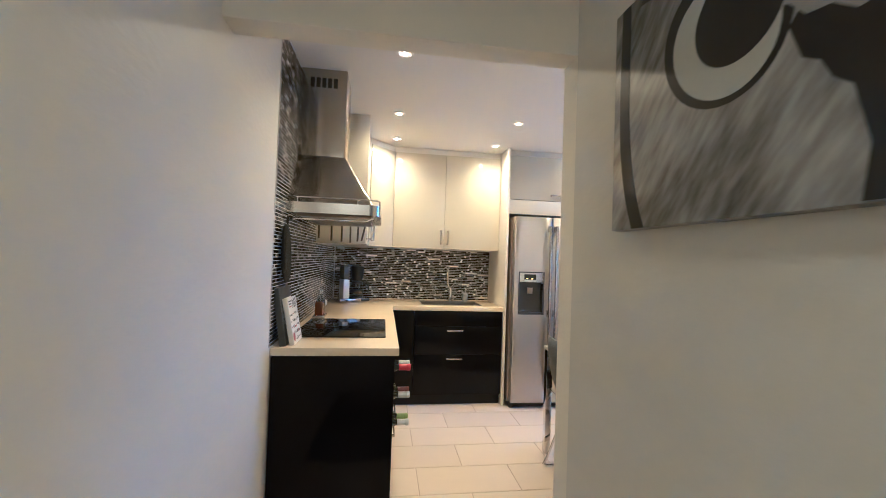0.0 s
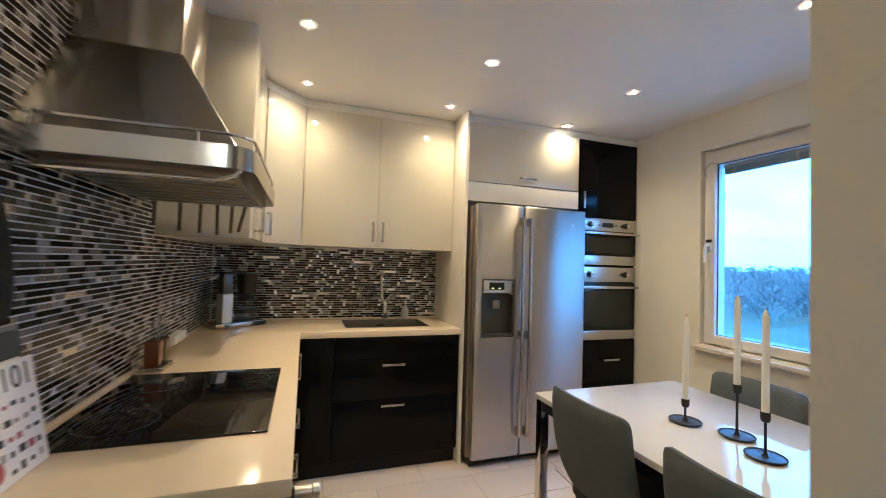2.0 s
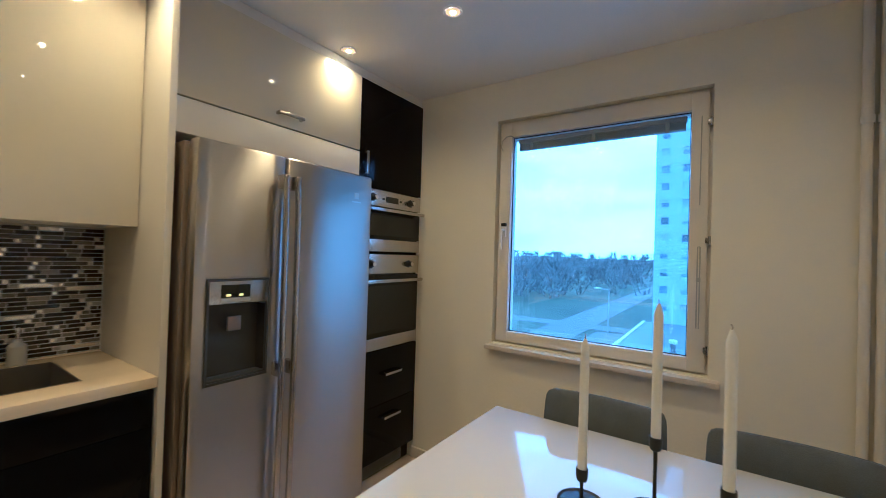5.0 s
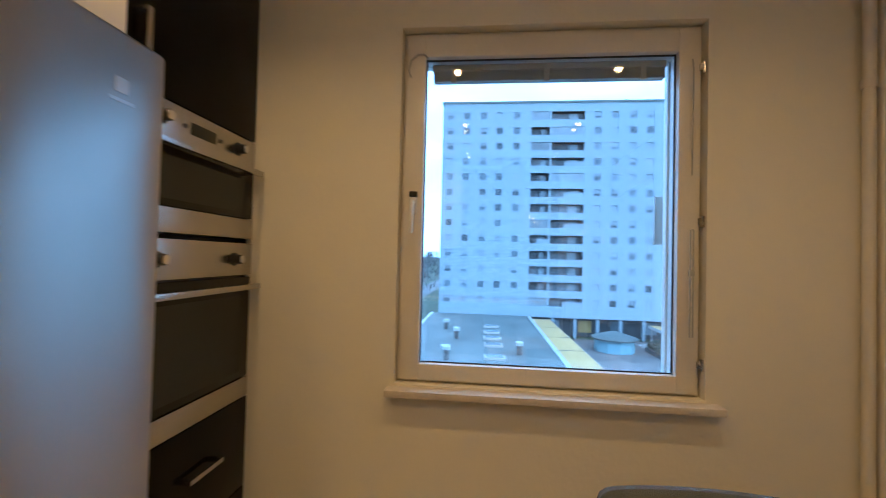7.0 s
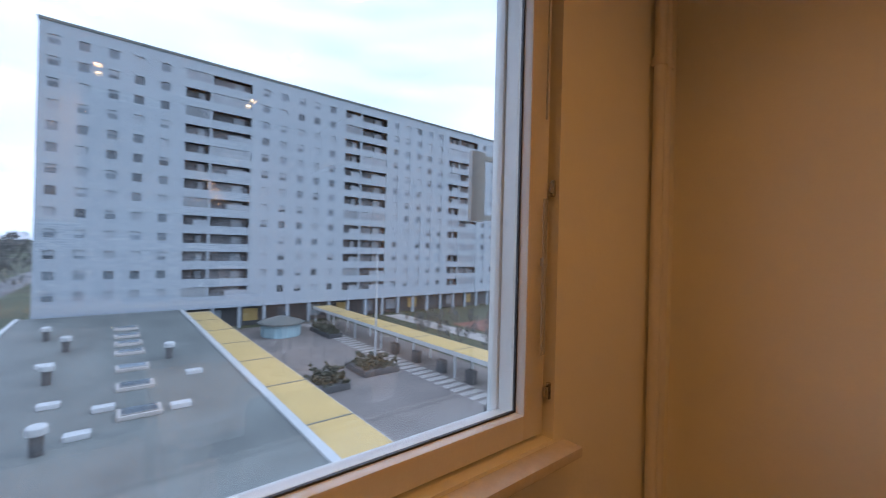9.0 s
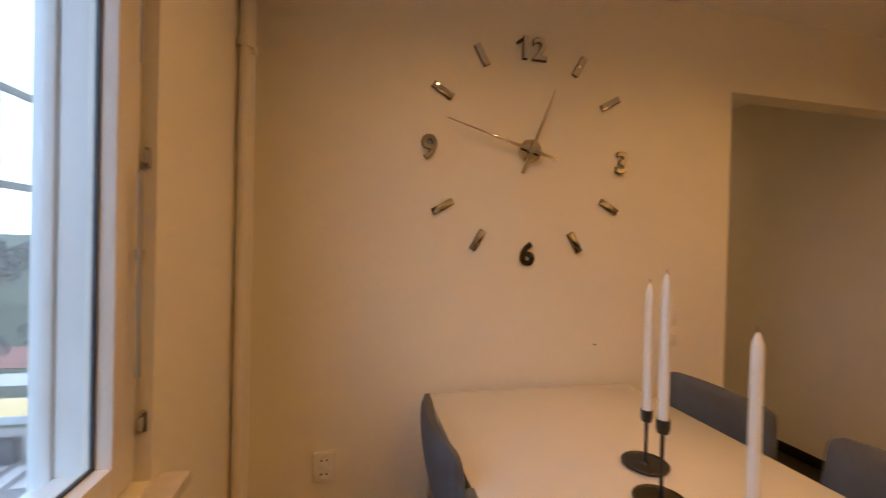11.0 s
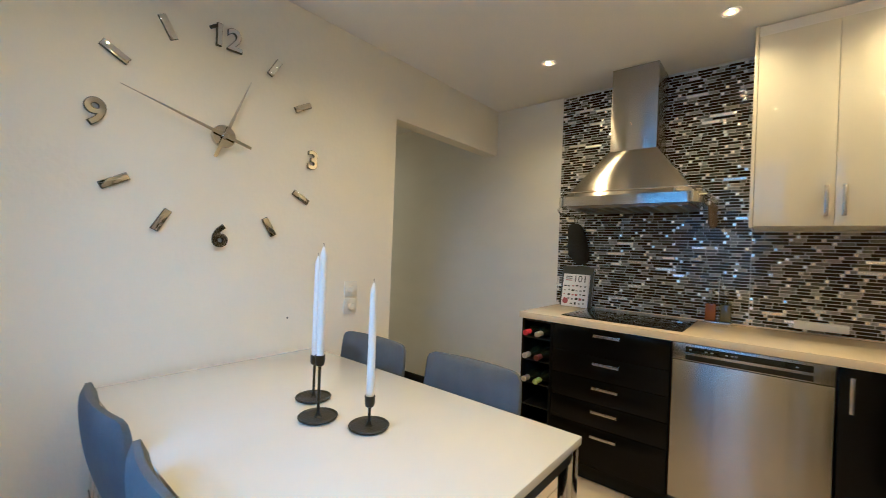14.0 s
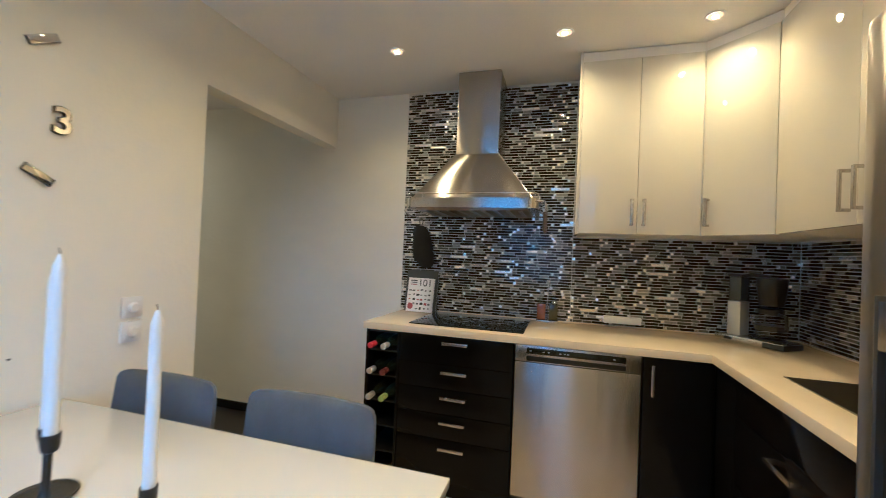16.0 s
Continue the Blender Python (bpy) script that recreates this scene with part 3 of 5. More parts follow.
for q in ((SX0 + 0.001, SX0 + 0.005, SY0 + 0.001, SY1 - 0.001), (SX1 - 0.005, SX1 - 0.001, SY0 + 0.001, SY1 - 0.001), (SX0 + 0.005, SX1 - 0.005, SY0 + 0.001, SY0 + 0.005), (SX0 + 0.005, SX1 - 0.005, SY1 - 0.005, SY1 - 0.001)):
    box(*q, 0.719, CT + 0.001, bm=b)
part("basin", b, M_SINK, sk)
part("drain", lathe([(0.045, 0), (0.045, 0.003), (0.030, 0.001)], (1.16, 2.58, 0.719), 24), M_CHROME, sk, "round chrome drain")
part("overflow", box(1.13, 1.19, SY1 - 0.008, SY1 - 0.004, 0.852, 0.865, 0.002), M_DARKGREY, sk, "dark overflow slot")
tp = thing("kitchen_tap", (1.20, 2.80, CT), "chrome kitchen tap with high angled spout", "tap")
part("base", lathe([(0.027, 0), (0.027, 0.006), (0.021, 0.012), (0.021, 0.10), (0.019, 0.13), (0.012, 0.14)], (1.20, 2.80, CT), 24), M_CHROME, tp)
part("spout", tube([(1.20, 2.80, CT + 0.08), (1.175, 2.79, CT + 0.17), (1.165, 2.785, CT + 0.30), (1.16, 2.765, CT + 0.335), (1.15, 2.72, CT + 0.345), (1.145, 2.65, CT + 0.335), (1.143, 2.62, CT + 0.31)], 0.011, 16), M_CHROME, tp)
part("lever", tube([(1.20, 2.80, CT + 0.13), (1.225, 2.80, CT + 0.16), (1.255, 2.79, CT + 0.20)], 0.007, 16), M_CHROME, tp, "side lever")
sp = thing("soap_pump", (1.36, 2.80, CT), "small clear soap pump behind the sink", "soap dispenser")
part("bottle", lathe([(0.026, 0), (0.028, 0.004), (0.028, 0.07), (0.014, 0.085), (0.013, 0.095)], (1.36, 2.80, CT), 20), M_GREYPL, sp)
part("pump", tube([(1.36, 2.80, CT + 0.095), (1.36, 2.80, CT + 0.135), (1.355, 2.77, CT + 0.137)], 0.006, 16), M_CHROME, sp)

# wall cabinets
UZ0, UZ1 = 1.43, 2.345
uw = thing("wall_cabinet", (0.17, 1.98, UZ0), "white gloss wall cabinet with two doors", "cabinet", "white wall cabinets")
part("body", box(0.002, 0.343, 1.700, 2.268, UZ0, UZ1), M_WHITEMATT, uw)
part("side_panel", box(0.002, 0.362, 1.684, 1.699, UZ0 - 0.006, ZC - 0.004, 0.001), M_WHITE, uw)
for y0, y1, yh in ((1.701, 1.9825, 1.955), (1.984, 2.268, 2.012)):
    d = part("door", box(0.345, 0.363, y0, y1, UZ0, UZ1 - 0.003, 0.002), M_WHITE, uw)
    part("handle", handle(0.135, (0.363, yh, 1.54), (0, 0, 1), (1, 0, 0)), M_HANDLE, d, "satin metal bow handle")
uc = thing("corner_wall_cabinet", (0.2, 2.6, UZ0), "white gloss corner wall cabinet with slanted door", "cabinet", "white wall cabinets")
P0, P1 = Vector((0.363, 2.272, 0)), Vector((0.575, 2.487, 0))
dv = (P1 - P0).normalized()
nv = Vector((dv.y, -dv.x, 0))
part("body", prism([(0.002, 2.271, UZ0), (0.343, 2.271, UZ0), tuple(P0 - nv * 0.02 + Vector((0, 0, UZ0))), tuple(P1 - nv * 0.02 + Vector((0, 0, UZ0))), (0.574, 2.507, UZ0), (0.574, YW - 0.002, UZ0), (0.002, YW - 0.002, UZ0)], (0, 0, UZ1 - UZ0)), M_WHITEMATT, uc)
q0, q1 = P0 + dv * 0.0015, P1 - dv * 0.001
d = part("door", bevel_all(prism([tuple(q0 + Vector((0, 0, UZ0))), tuple(q1 + Vector((0, 0, UZ0))), tuple(q1 - nv * 0.018 + Vector((0, 0, UZ0))), tuple(q0 - nv * 0.018 + Vector((0, 0, UZ0)))], (0, 0, UZ1 - UZ0 - 0.003)), 0.002), M_WHITE, uc)
part("handle", handle(0.135, tuple(q0 + dv * 0.028 + Vector((0, 0, 1.54))), (0, 0, 1), tuple(nv)), M_HANDLE, d, "satin metal bow handle")
un = thing("sink_wall_cabinet", (1.1, 2.7, UZ0), "wide white gloss wall cabinet above the sink", "cabinet", "white wall cabinets")
part("body", box(0.578, 1.619, 2.507, YW - 0.002, UZ0, UZ1), M_WHITEMATT, un)
for x0, x1, xh in ((0.577, 1.0690, 1.036), (1.0705, 1.618, 1.103)):
    d = part("door", box(x0, x1, 2.487, 2.505, UZ0, UZ1 - 0.003, 0.002), M_WHITE, un)
    part("handle", handle(0.135, (xh, 2.487, 1.54), (0, 0, 1), (0, -1, 0)), M_HANDLE, d, "satin metal bow handle")
tr = prism([(0.002, 1.700, UZ1), (0.350, 1.700, UZ1), (0.350, 2.276, UZ1), (0.570, 2.500, UZ1), (1.620, 2.500, UZ1), (1.620, YW - 0.003, UZ1), (0.002, YW - 0.003, UZ1)], (0, 0, ZC - 0.004 - UZ1))
structure("trim", tr, M_WHITEMATT, "white filler strip between cabinets and ceiling", "trim")

# fridge bay
structure("trim_fridge_panel", box(1.622, 1.646, 2.262, YW, 0, ZC - 0.004, 0.002), M_WHITEMATT, "tall white panel beside the fridge", "panel")
FX0, FX1, FY = 1.656, 2.538, 2.155
fr = thing("fridge_freezer", (2.1, 2.5, 0), "large two-door brushed steel fridge freezer with dispenser", "fridge")
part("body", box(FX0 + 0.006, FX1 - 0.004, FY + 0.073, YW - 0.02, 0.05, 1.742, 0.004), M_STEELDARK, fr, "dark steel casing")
FM = 2.027
DX0, DX1, DZ0, DZ1 = 1.727, 1.960, 0.862, 1.239


def stand(bm, y):
    """Turns a slab laid flat (x, z as y) upright, its top facing the room at y."""
    bm.transform(Matrix(((1, 0, 0, 0), (0, 0, -1, y), (0, 1, 0, 0), (0, 0, 0, 1))))
    return bm


ld = part("left_door", stand(plate([FX0 + 0.018, DX0, DX1, FM - 0.003], [0.055, DZ0, DZ1, 1.752], lambda u, v: DX0 < u < DX1 and DZ0 < v < DZ1, -0.07, 0.0, 0.016), FY), M_STEEL, fr)
rd = part("right_door", box(FM + 0.003, FX1, FY, FY + 0.07, 0.055, 1.752, 0.016, seg=3), M_STEEL, fr)
dsp = part("dispenser", stand(plate([DX0 - 0.006, DX0 + 0.004, DX1 - 0.004, DX1 + 0.006], [DZ0 - 0.006, DZ0 + 0.004, DZ1 - 0.004, DZ1 + 0.006], lambda u, v: DX0 + 0.004 < u < DX1 - 0.004 and DZ0 + 0.004 < v < DZ1 - 0.004, -0.012, 0.002, 0.001), FY), M_DARKGREY, ld, "dark rim of the water and ice dispenser")
part("niche_back", box(DX0 + 0.001, DX1 - 0.001, FY + 0.062, FY + 0.068, DZ0 + 0.001, DZ1 - 0.001), M_NICHE, ld, "dark dispenser niche")
for x in (DX0 + 0.001, DX1 - 0.006):
    part("niche_side", box(x, x + 0.005, FY + 0.01, FY + 0.062, DZ0 + 0.001, DZ1 - 0.1), M_NICHE, ld)
part("dispenser_panel", box(DX0 + 0.002, DX1 - 0.002, FY - 0.002, FY + 0.06, 1.150, DZ1 - 0.001, 0.003), M_STEELH, ld, "steel control panel")
part("display", box(1.772, 1.884, FY - 0.004, FY + 0.001, 1.174, 1.222, 0.001), M_DISPLAY, ld, "dark display")
part("button_strip", box(1.772, 1.884, FY - 0.0045, FY - 0.001, 1.157, 1.171, 0.001), M_GREYPL, ld)
for x in (1.799, 1.847):
    part("indicator", box(x - 0.008, x + 0.008, FY - 0.0055, FY - 0.0035, 1.179, 1.187, 0.001), M_LED, ld, "small amber light")
part("paddle", box(1.808, 1.860, FY + 0.012, FY + 0.022, 1.045, 1.10, 0.004), M_STEELDARK, ld, "grey dispenser paddle")
part("drip_tray", box(DX0 + 0.006, DX1 - 0.006, FY + 0.004, FY + 0.06, DZ0 + 0.001, DZ0 + 0.012, 0.002), M_DARKGREY, ld)
for hx, dd in ((1.998, ld), (2.055, rd)):
    hb = tube([(hx, FY - 0.042, 0.21), (hx, FY - 0.049, 0.4), (hx, FY - 0.053, 0.95), (hx, FY - 0.049, 1.5), (hx, FY - 0.042, 1.66)], 0.0125, 16)
    for z in (0.225, 0.87, 1.64):
        box(hx - 0.011, hx + 0.011, FY - 0.05, FY + 0.002, z - 0.028, z + 0.028, 0.004, bm=hb)
    part("handle", hb, M_HANDLE, dd, "long vertical steel bar handle")
part("badge", box(2.412, 2.441, FY - 0.0012, FY + 0.001, 1.625, 1.655, 0), M_FOIL, rd, "small pale square badge")
part("badge_bar", box(2.398, 2.456, FY - 0.0012, FY + 0.001, 1.606, 1.613, 0), M_FOIL, rd)
for x in (1.70, 2.52):
    part("foot", box(x - 0.02, x + 0.02, FY + 0.05, FY + 0.10, 0, 0.052, 0.006), M_PLASTIC, fr, "black levelling foot")
part("kick_grille", box(FX0 + 0.03, FX1 - 0.03, FY + 0.06, FY + 0.078, 0.012, 0.055, 0.003), M_PLASTIC, fr)
of = thing("top_cabinet", (2.1, 2.5, 1.80), "white gloss cabinet above the fridge", "cabinet", "white wall cabinets")
part("body", box(1.648, 2.578, 2.322, YW - 0.002, 1.79, UZ1), M_WHITEMATT, of)
part("filler_panel", box(1.648, 2.578, 2.300, 2.320, 1.785, 1.918, 0.002), M_WHITEMATT, of)
d = part("flap_door", box(1.650, 2.576, 2.298, 2.320, 1.924, 2.338, 0.002), M_WHITE, of)
part("handle", handle(0.13, (2.125, 2.298, 1.975), (1, 0, 0), (0, -1, 0)), M_HANDLE, d, "satin metal bow handle")
structure("trim_fridge_top", box(1.648, XW - 0.002, 2.322, YW - 0.002, 2.347, ZC - 0.003), M_WHITEMATT, "white filler strip above the tall units", "trim")

# oven tower
OX0, OX1, OY = 2.585, XW - 0.004, 2.33
ot = thing("oven_tower", (2.87, 2.6, 0), "tall black gloss cabinet housing two ovens", "cabinet")
for x0, x1 in ((OX0, OX0 + 0.014), (OX1 - 0.014, OX1)):
    part("side_panel", box(x0, x1, OY + 0.004, YW - 0.004, 0.10, 2.343), M_BLACKMATT, ot)
part("back_panel", box(OX0 + 0.014, OX1 - 0.014, YW - 0.02, YW - 0.006, 0.10, 2.343), M_BLACKMATT, ot)
for z in (0.10, 0.762, 1.350, 1.733, 2.33):
    part("shelf", box(OX0 + 0.014, OX1 - 0.014, OY + 0.03, YW - 0.02, z, z + 0.013), M_BLACKMATT, ot)
d = part("top_door", box(OX0 + 0.002, OX1 - 0.002, OY - 0.02, OY + 0.002, 1.735, 2.340, 0.002), M_BLACK, ot)
part("handle", handle(0.13, (2.625, OY - 0.02, 1.865), (0, 0, 1), (0, -1, 0)), M_HANDLE, d, "satin metal bow handle")
for z0, z1, zh in ((0.445, 0.775, 0.625), (0.112, 0.442, 0.362)):
    d = part("drawer", box(OX0 + 0.002, OX1 - 0.002, OY - 0.02, OY + 0.002, z0, z1, 0.002), M_BLACK, ot)
    part("handle", handle(0.15, (2.905, OY - 0.02, zh), (1, 0, 0), (0, -1, 0)), M_HANDLE, d, "satin metal bow handle")
part("plinth", box(OX0, OX1, OY + 0.03, OY + 0.05, 0, 0.10), M_BLACKMATT, ot)
gr = box(2.66, 3.08, OY + 0.022, OY + 0.029, 0.012, 0.088, 0.002)
part("vent_grille", gr, M_GREYPL, ot, "pale plinth ventilation grille")
for k in range(7):
    part("grille_slat", box(2.67, 3.07, OY + 0.019, OY + 0.022, 0.02 + k * 0.009, 0.025 + k * 0.009, 0), M_DARKGREY, ot)


def oven(name, label, z0, z1, zpanel, zglass0, zglass1, zbar, knobs, clock):
    o = thing(name, (2.87, 2.5, z0), label, "oven", "built-in ovens")
    x0, x1 = OX0 + 0.004, OX1 - 0.004
    part("casing", box(x0 + 0.02, x1 - 0.02, OY + 0.004, YW - 0.06, z0 + 0.006, z1 - 0.006), M_DARKGREY, o)
    pn = part("control_panel", box(x0, x1, OY - 0.022, OY + 0.002, zpanel, z1, 0.002), M_STEELH, o)
    dr_ = part("oven_door", box(x0, x1, OY - 0.018, OY + 0.002, z0 + 0.075, zpanel - 0.008, 0.002), M_OVENGLASS, o, "dark glass door")
    part("glass_inset", box(x0 + 0.05, x1 - 0.05, OY - 0.0195, OY - 0.0175, zglass0 + 0.02, zglass1 - 0.02, 0), M_DISPLAY, dr_)
    part("lower_rail", box(x0, x1, OY - 0.022, OY + 0.002, z0, z0 + 0.072, 0.002), M_STEELH, o)
    hb = box(x0 + 0.0, x1 - 0.0, OY - 0.062, OY - 0.044, zbar - 0.010, zbar + 0.010, 0.004)
    for x in (x0 + 0.03, x1 - 0.03):
        box(x - 0.008, x + 0.008, OY - 0.046, OY - 0.016, zbar - 0.007, zbar + 0.007, 0.001, bm=hb)
    part("handle", hb, M_STEELH, dr_, "full-width steel bar handle")
    zk = (zpanel + z1) / 2
    for x in knobs:
        kb = lathe([(0.021, 0), (0.021, -0.006), (0.017, -0.008), (0.016, -0.028), (0.013, -0.031)], (x, OY - 0.022, zk), 22, axis="y")
        knob = part("knob", kb, M_PLASTIC, pn, "round black knob")
        part("knob_cap", lathe([(0.0135, -0.029), (0.0145, -0.031), (0.013, -0.034)], (x, OY - 0.022, zk), 20, axis="y"), M_CHROME, knob, "chrome knob cap")
        part("knob_ring", lathe([(0.0235, 0), (0.0235, -0.003)], (x, OY - 0.021, zk), 22, axis="y"), M_PLASTIC, pn)
    if clock:
        part("clock_display", box(2.815, 2.925, OY - 0.0245, OY - 0.021, zk - 0.018, zk + 0.018, 0.001), M_DISPLAY, pn, "small dark display")
        for x in (2.79, 2.95):
            part("button", lathe([(0.007, 0), (0.007, -0.004)], (x, OY - 0.022, zk), 14, axis="y"), M_DARKGREY, pn)
    return o


oven("compact_oven", "compact steel and glass oven above another oven", 1.365, 1.730, 1.632, 1.44, 1.60, 1.612, (2.70, 3.045), True)
oven("oven", "full-size steel and glass oven with two knobs", 0.780, 1.348, 1.232, 0.86, 1.18, 1.190, (2.70, 3.045), False)

# hob
hob = thing("ceramic_hob", (0.28, 1.14, CT), "black ceramic hob set into the worktop", "hob")
part("glass_plate", box(0.035, 0.530, 0.830, 1.452, CT + 0.0005, CT + 0.006, 0.002), M_HOB, hob)
for cx, cy, r in ((0.16, 0.98, 0.09), (0.16, 1.30, 0.075), (0.40, 0.98, 0.075), (0.40, 1.30, 0.10)):
    rg = bmesh.new()
    n = 40
    vin = [rg.verts.new((cx + r * math.cos(2 * math.pi * k / n), cy + r * math.sin(2 * math.pi * k / n), CT + 0.0064)) for k in range(n)]
    vout = [rg.verts.new((cx + (r + 0.002) * math.cos(2 * math.pi * k / n), cy + (r + 0.002) * math.sin(2 * math.pi * k / n), CT + 0.0064)) for k in range(n)]
    for k in range(n):
        rg.faces.new((vin[k], vin[(k + 1) % n], vout[(k + 1) % n], vout[k]))
    part("cooking_zone_ring", rg, M_PLASTIC, hob, "thin dark cooking zone ring")

# cooker hood
HY0, HY1 = 0.745, 1.500
hd = thing("cooker_hood", (0.2, 1.12, 1.54), "brushed steel chimney cooker hood on the wall", "cooker hood")
chim = part("chimney", box(0.002, 0.258, 0.983, 1.242, 1.893, ZC - 0.003, 0.004), M_STEELHOOD, hd)
for k in range(5):
    part("vent_slot", box(0.055 + k * 0.032, 0.078 + k * 0.032, 0.9815, 0.9845, 2.29, 2.345, 0.003), M_PLASTIC, chim, "dark vent slot")
cv = frustum([(0.002, HY0 + 0.03, 1.602), (0.44, HY0 + 0.03, 1.602), (0.44, HY1 - 0.03, 1.602), (0.002, HY1 - 0.03, 1.602)],
             [(0.002, 0.979, 1.897), (0.262, 0.979, 1.897), (0.262, 1.246, 1.897), (0.002, 1.246, 1.897)])
part("canopy", bevel_all(cv, 0.006), M_STEELHOOD, hd)
RX = 0.478
outline = [(0.002, HY0, 1.548), (RX - 0.06, HY0, 1.548)]
outline += [(RX - 0.06 + 0.06 * math.sin(a), HY0 + 0.06 - 0.06 * math.cos(a), 1.548) for a in (0.4, 0.8, 1.2, 1.57)]
outline += [(RX - 0.06 + 0.06 * math.cos(a), HY1 - 0.06 + 0.06 * math.sin(a), 1.548) for a in (0.0, 0.4, 0.8, 1.2)]
outline += [(RX - 0.06, HY1, 1.548), (0.002, HY1, 1.548)]
part("skirt", prism(outline, (0, 0, 0.054)), M_SKIRT, hd, "steel skirt with rounded corners")
part("filter", box(0.05, 0.43, HY0 + 0.06, HY1 - 0.06, 1.538, 1.549, 0.003), M_STEELDARK, hd, "dark grease filter underneath")
for k in range(9):
    y = HY0 + 0.10 + k * 0.068
    part("filter_slat", box(0.06, 0.42, y, y + 0.02, 1.534, 1.539, 0), M_STEEL, hd)
rp = [(0.006, HY0 + 0.006, 1.628), (RX - 0.06, HY0 + 0.006, 1.628)]
rp += [(RX - 0.06 + 0.054 * math.sin(a), HY0 + 0.06 - 0.054 * math.cos(a), 1.628) for a in (0.4, 0.8, 1.2, 1.57)]
rp += [(RX - 0.06 + 0.054 * math.cos(a), HY1 - 0.06 + 0.054 * math.sin(a), 1.628) for a in (0.0, 0.4, 0.8, 1.2)]
rp += [(RX - 0.06, HY1 - 0.006, 1.628), (0.006, HY1 - 0.006, 1.628)]
part("gallery_rail", tube(rp, 0.0045, 10), M_CHROME, hd, "thin chrome rail round the hood")
for x, y in ((0.06, HY0 + 0.006), (0.36, HY0 + 0.006), (RX - 0.006, 0.86), (RX - 0.006, 1.38), (0.36, HY1 - 0.006), (0.06, HY1 - 0.006)):
    part("rail_post", tube([(x, y, 1.628), (x, y, 1.598)], 0.004, 12), M_CHROME, hd)
part("hook_rail", tube([(0.004, HY1 + 0.022, 1.590), (0.40, HY1 + 0.022, 1.590), (0.45, HY1 + 0.018, 1.588), (0.46, HY1 - 0.01, 1.585)], 0.005, 16), M_CHROME, hd, "utensil rail on the hood's side")
part("near_rail", tube([(0.004, HY0 - 0.008, 1.515), (0.40, HY0 - 0.008, 1.515), (0.44, HY0 - 0.004, 1.53), (0.45, HY0 + 0.02, 1.55)], 0.005, 16), M_CHROME, hd)
for x, ln, tilt in ((0.05, 0.115, 0.0), (0.135, 0.13, 0.0), (0.205, 0.135, 0.0), (0.262, 0.14, 0.004), (0.318, 0.13, -0.004), (0.372, 0.125, -0.03)):
    u = thing("hanging_utensil", (x, HY1 + 0.022, 1.590), "dark kitchen utensil hanging from the hood rail", "utensil", "hanging utensils")
    yy = HY1 + 0.022
    part("hook", tube([(x, yy, 1.600), (x, yy + 0.007, 1.597), (x, yy + 0.008, 1.575), (x, yy, 1.562), (x, yy - 0.004, 1.570)], 0.002, 16), M_CHROME, u)
    hb = tube([(x, yy, 1.567), (x + tilt * 0.3, yy, 1.540), (x + tilt, yy, 1.567 - ln)], 0.0065, 12)
    part("grip", hb, M_GRIP, u)
    part("blade", box(x - 0.003, x + 0.003, yy - 0.006, yy + 0.006, 1.540, 1.570, 0.001), M_STEEL, u)

# oven mitt
mt = thing("oven_mitt", (0.03, 0.70, 1.19), "black quilted oven mitt hung on the tiles", "oven mitt")
part("mitt_body", cushion(0.146, 0.285, 0.024, lambda d, u, q: Vector((0.026 + d, 0.716 + u * (0.93 - 0.6 * q) - 0.20 * q, 1.335 + q)), 10, 3.0), M_MITT, mt)
part("thumb", cushion(0.05, 0.15, 0.022, lambda d, u, q: Vector((0.027 + d, 0.668 + u - 0.05 * q, 1.315 + q)), 8, 3.0), M_MITT, mt)
part("loop", tube([(0.03, 0.69, 1.48), (0.03, 0.685, 1.515), (0.03, 0.70, 1.525), (0.03, 0.712, 1.51), (0.03, 0.705, 1.48)], 0.003, 16), M_MITT, mt)
part("wall_hook", tube([(0.008, 0.698, 1.527), (0.03, 0.698, 1.52), (0.036, 0.698, 1.53)], 0.003, 16), M_CHROME, mt)


# books leaning on the tiles
def book(name, label, base_x, y0, y1, h, t, lean, cover):
    b_ = thing(name, (base_x, (y0 + y1) / 2, CT), label, "book", "cookbooks")
    m = pose(base_x, 0, CT + 0.001, 0, -lean, 0)
    for nm, q, mm in (("cover_front", (0.0, 0.003, y0, y1, 0, h), cover), ("cover_back", (-t, -t + 0.003, y0, y1, 0, h), cover), ("spine", (-t, 0.003, y0 - 0.003, y0, 0, h), cover), ("pages", (-t + 0.003, 0.0, y0 + 0.001, y1 - 0.005, 0.004, h - 0.004), M_PAGES)):
        k = box(*q, 0.0006)
        k.transform(m)
        part(nm, k, mm, b_)
    return b_, m


bk1, m1 = book("dark_cookbook", "large dark cookbook leaning on the tiles", 0.062, 0.615, 0.835, 0.275, 0.026, 9, M_BOOKDARK)
for i in range(4):
    k = box(0.0032, 0.0040, 0.64, 0.66, 0.10 + i * 0.03, 0.118 + i * 0.03)
    k.transform(m1)
    part("cover_print", k, M_INKGREY, bk1, "faint grey print")
bk2, m2 = book("white_cookbook", "white cookbook with food pictures and large figures", 0.096, 0.640, 0.815, 0.225, 0.020, 11, M_PAPER)
k = letters("101", 0.066, 0.0006, Matrix.Translation((0.0036, 0.756, 0.190)) @ Euler((radians(90), 0, radians(90))).to_matrix().to_4x4())
k.transform(m2)
part("title", k, M_INK, bk2, "dark printed figures")
rng = random.Random(4)
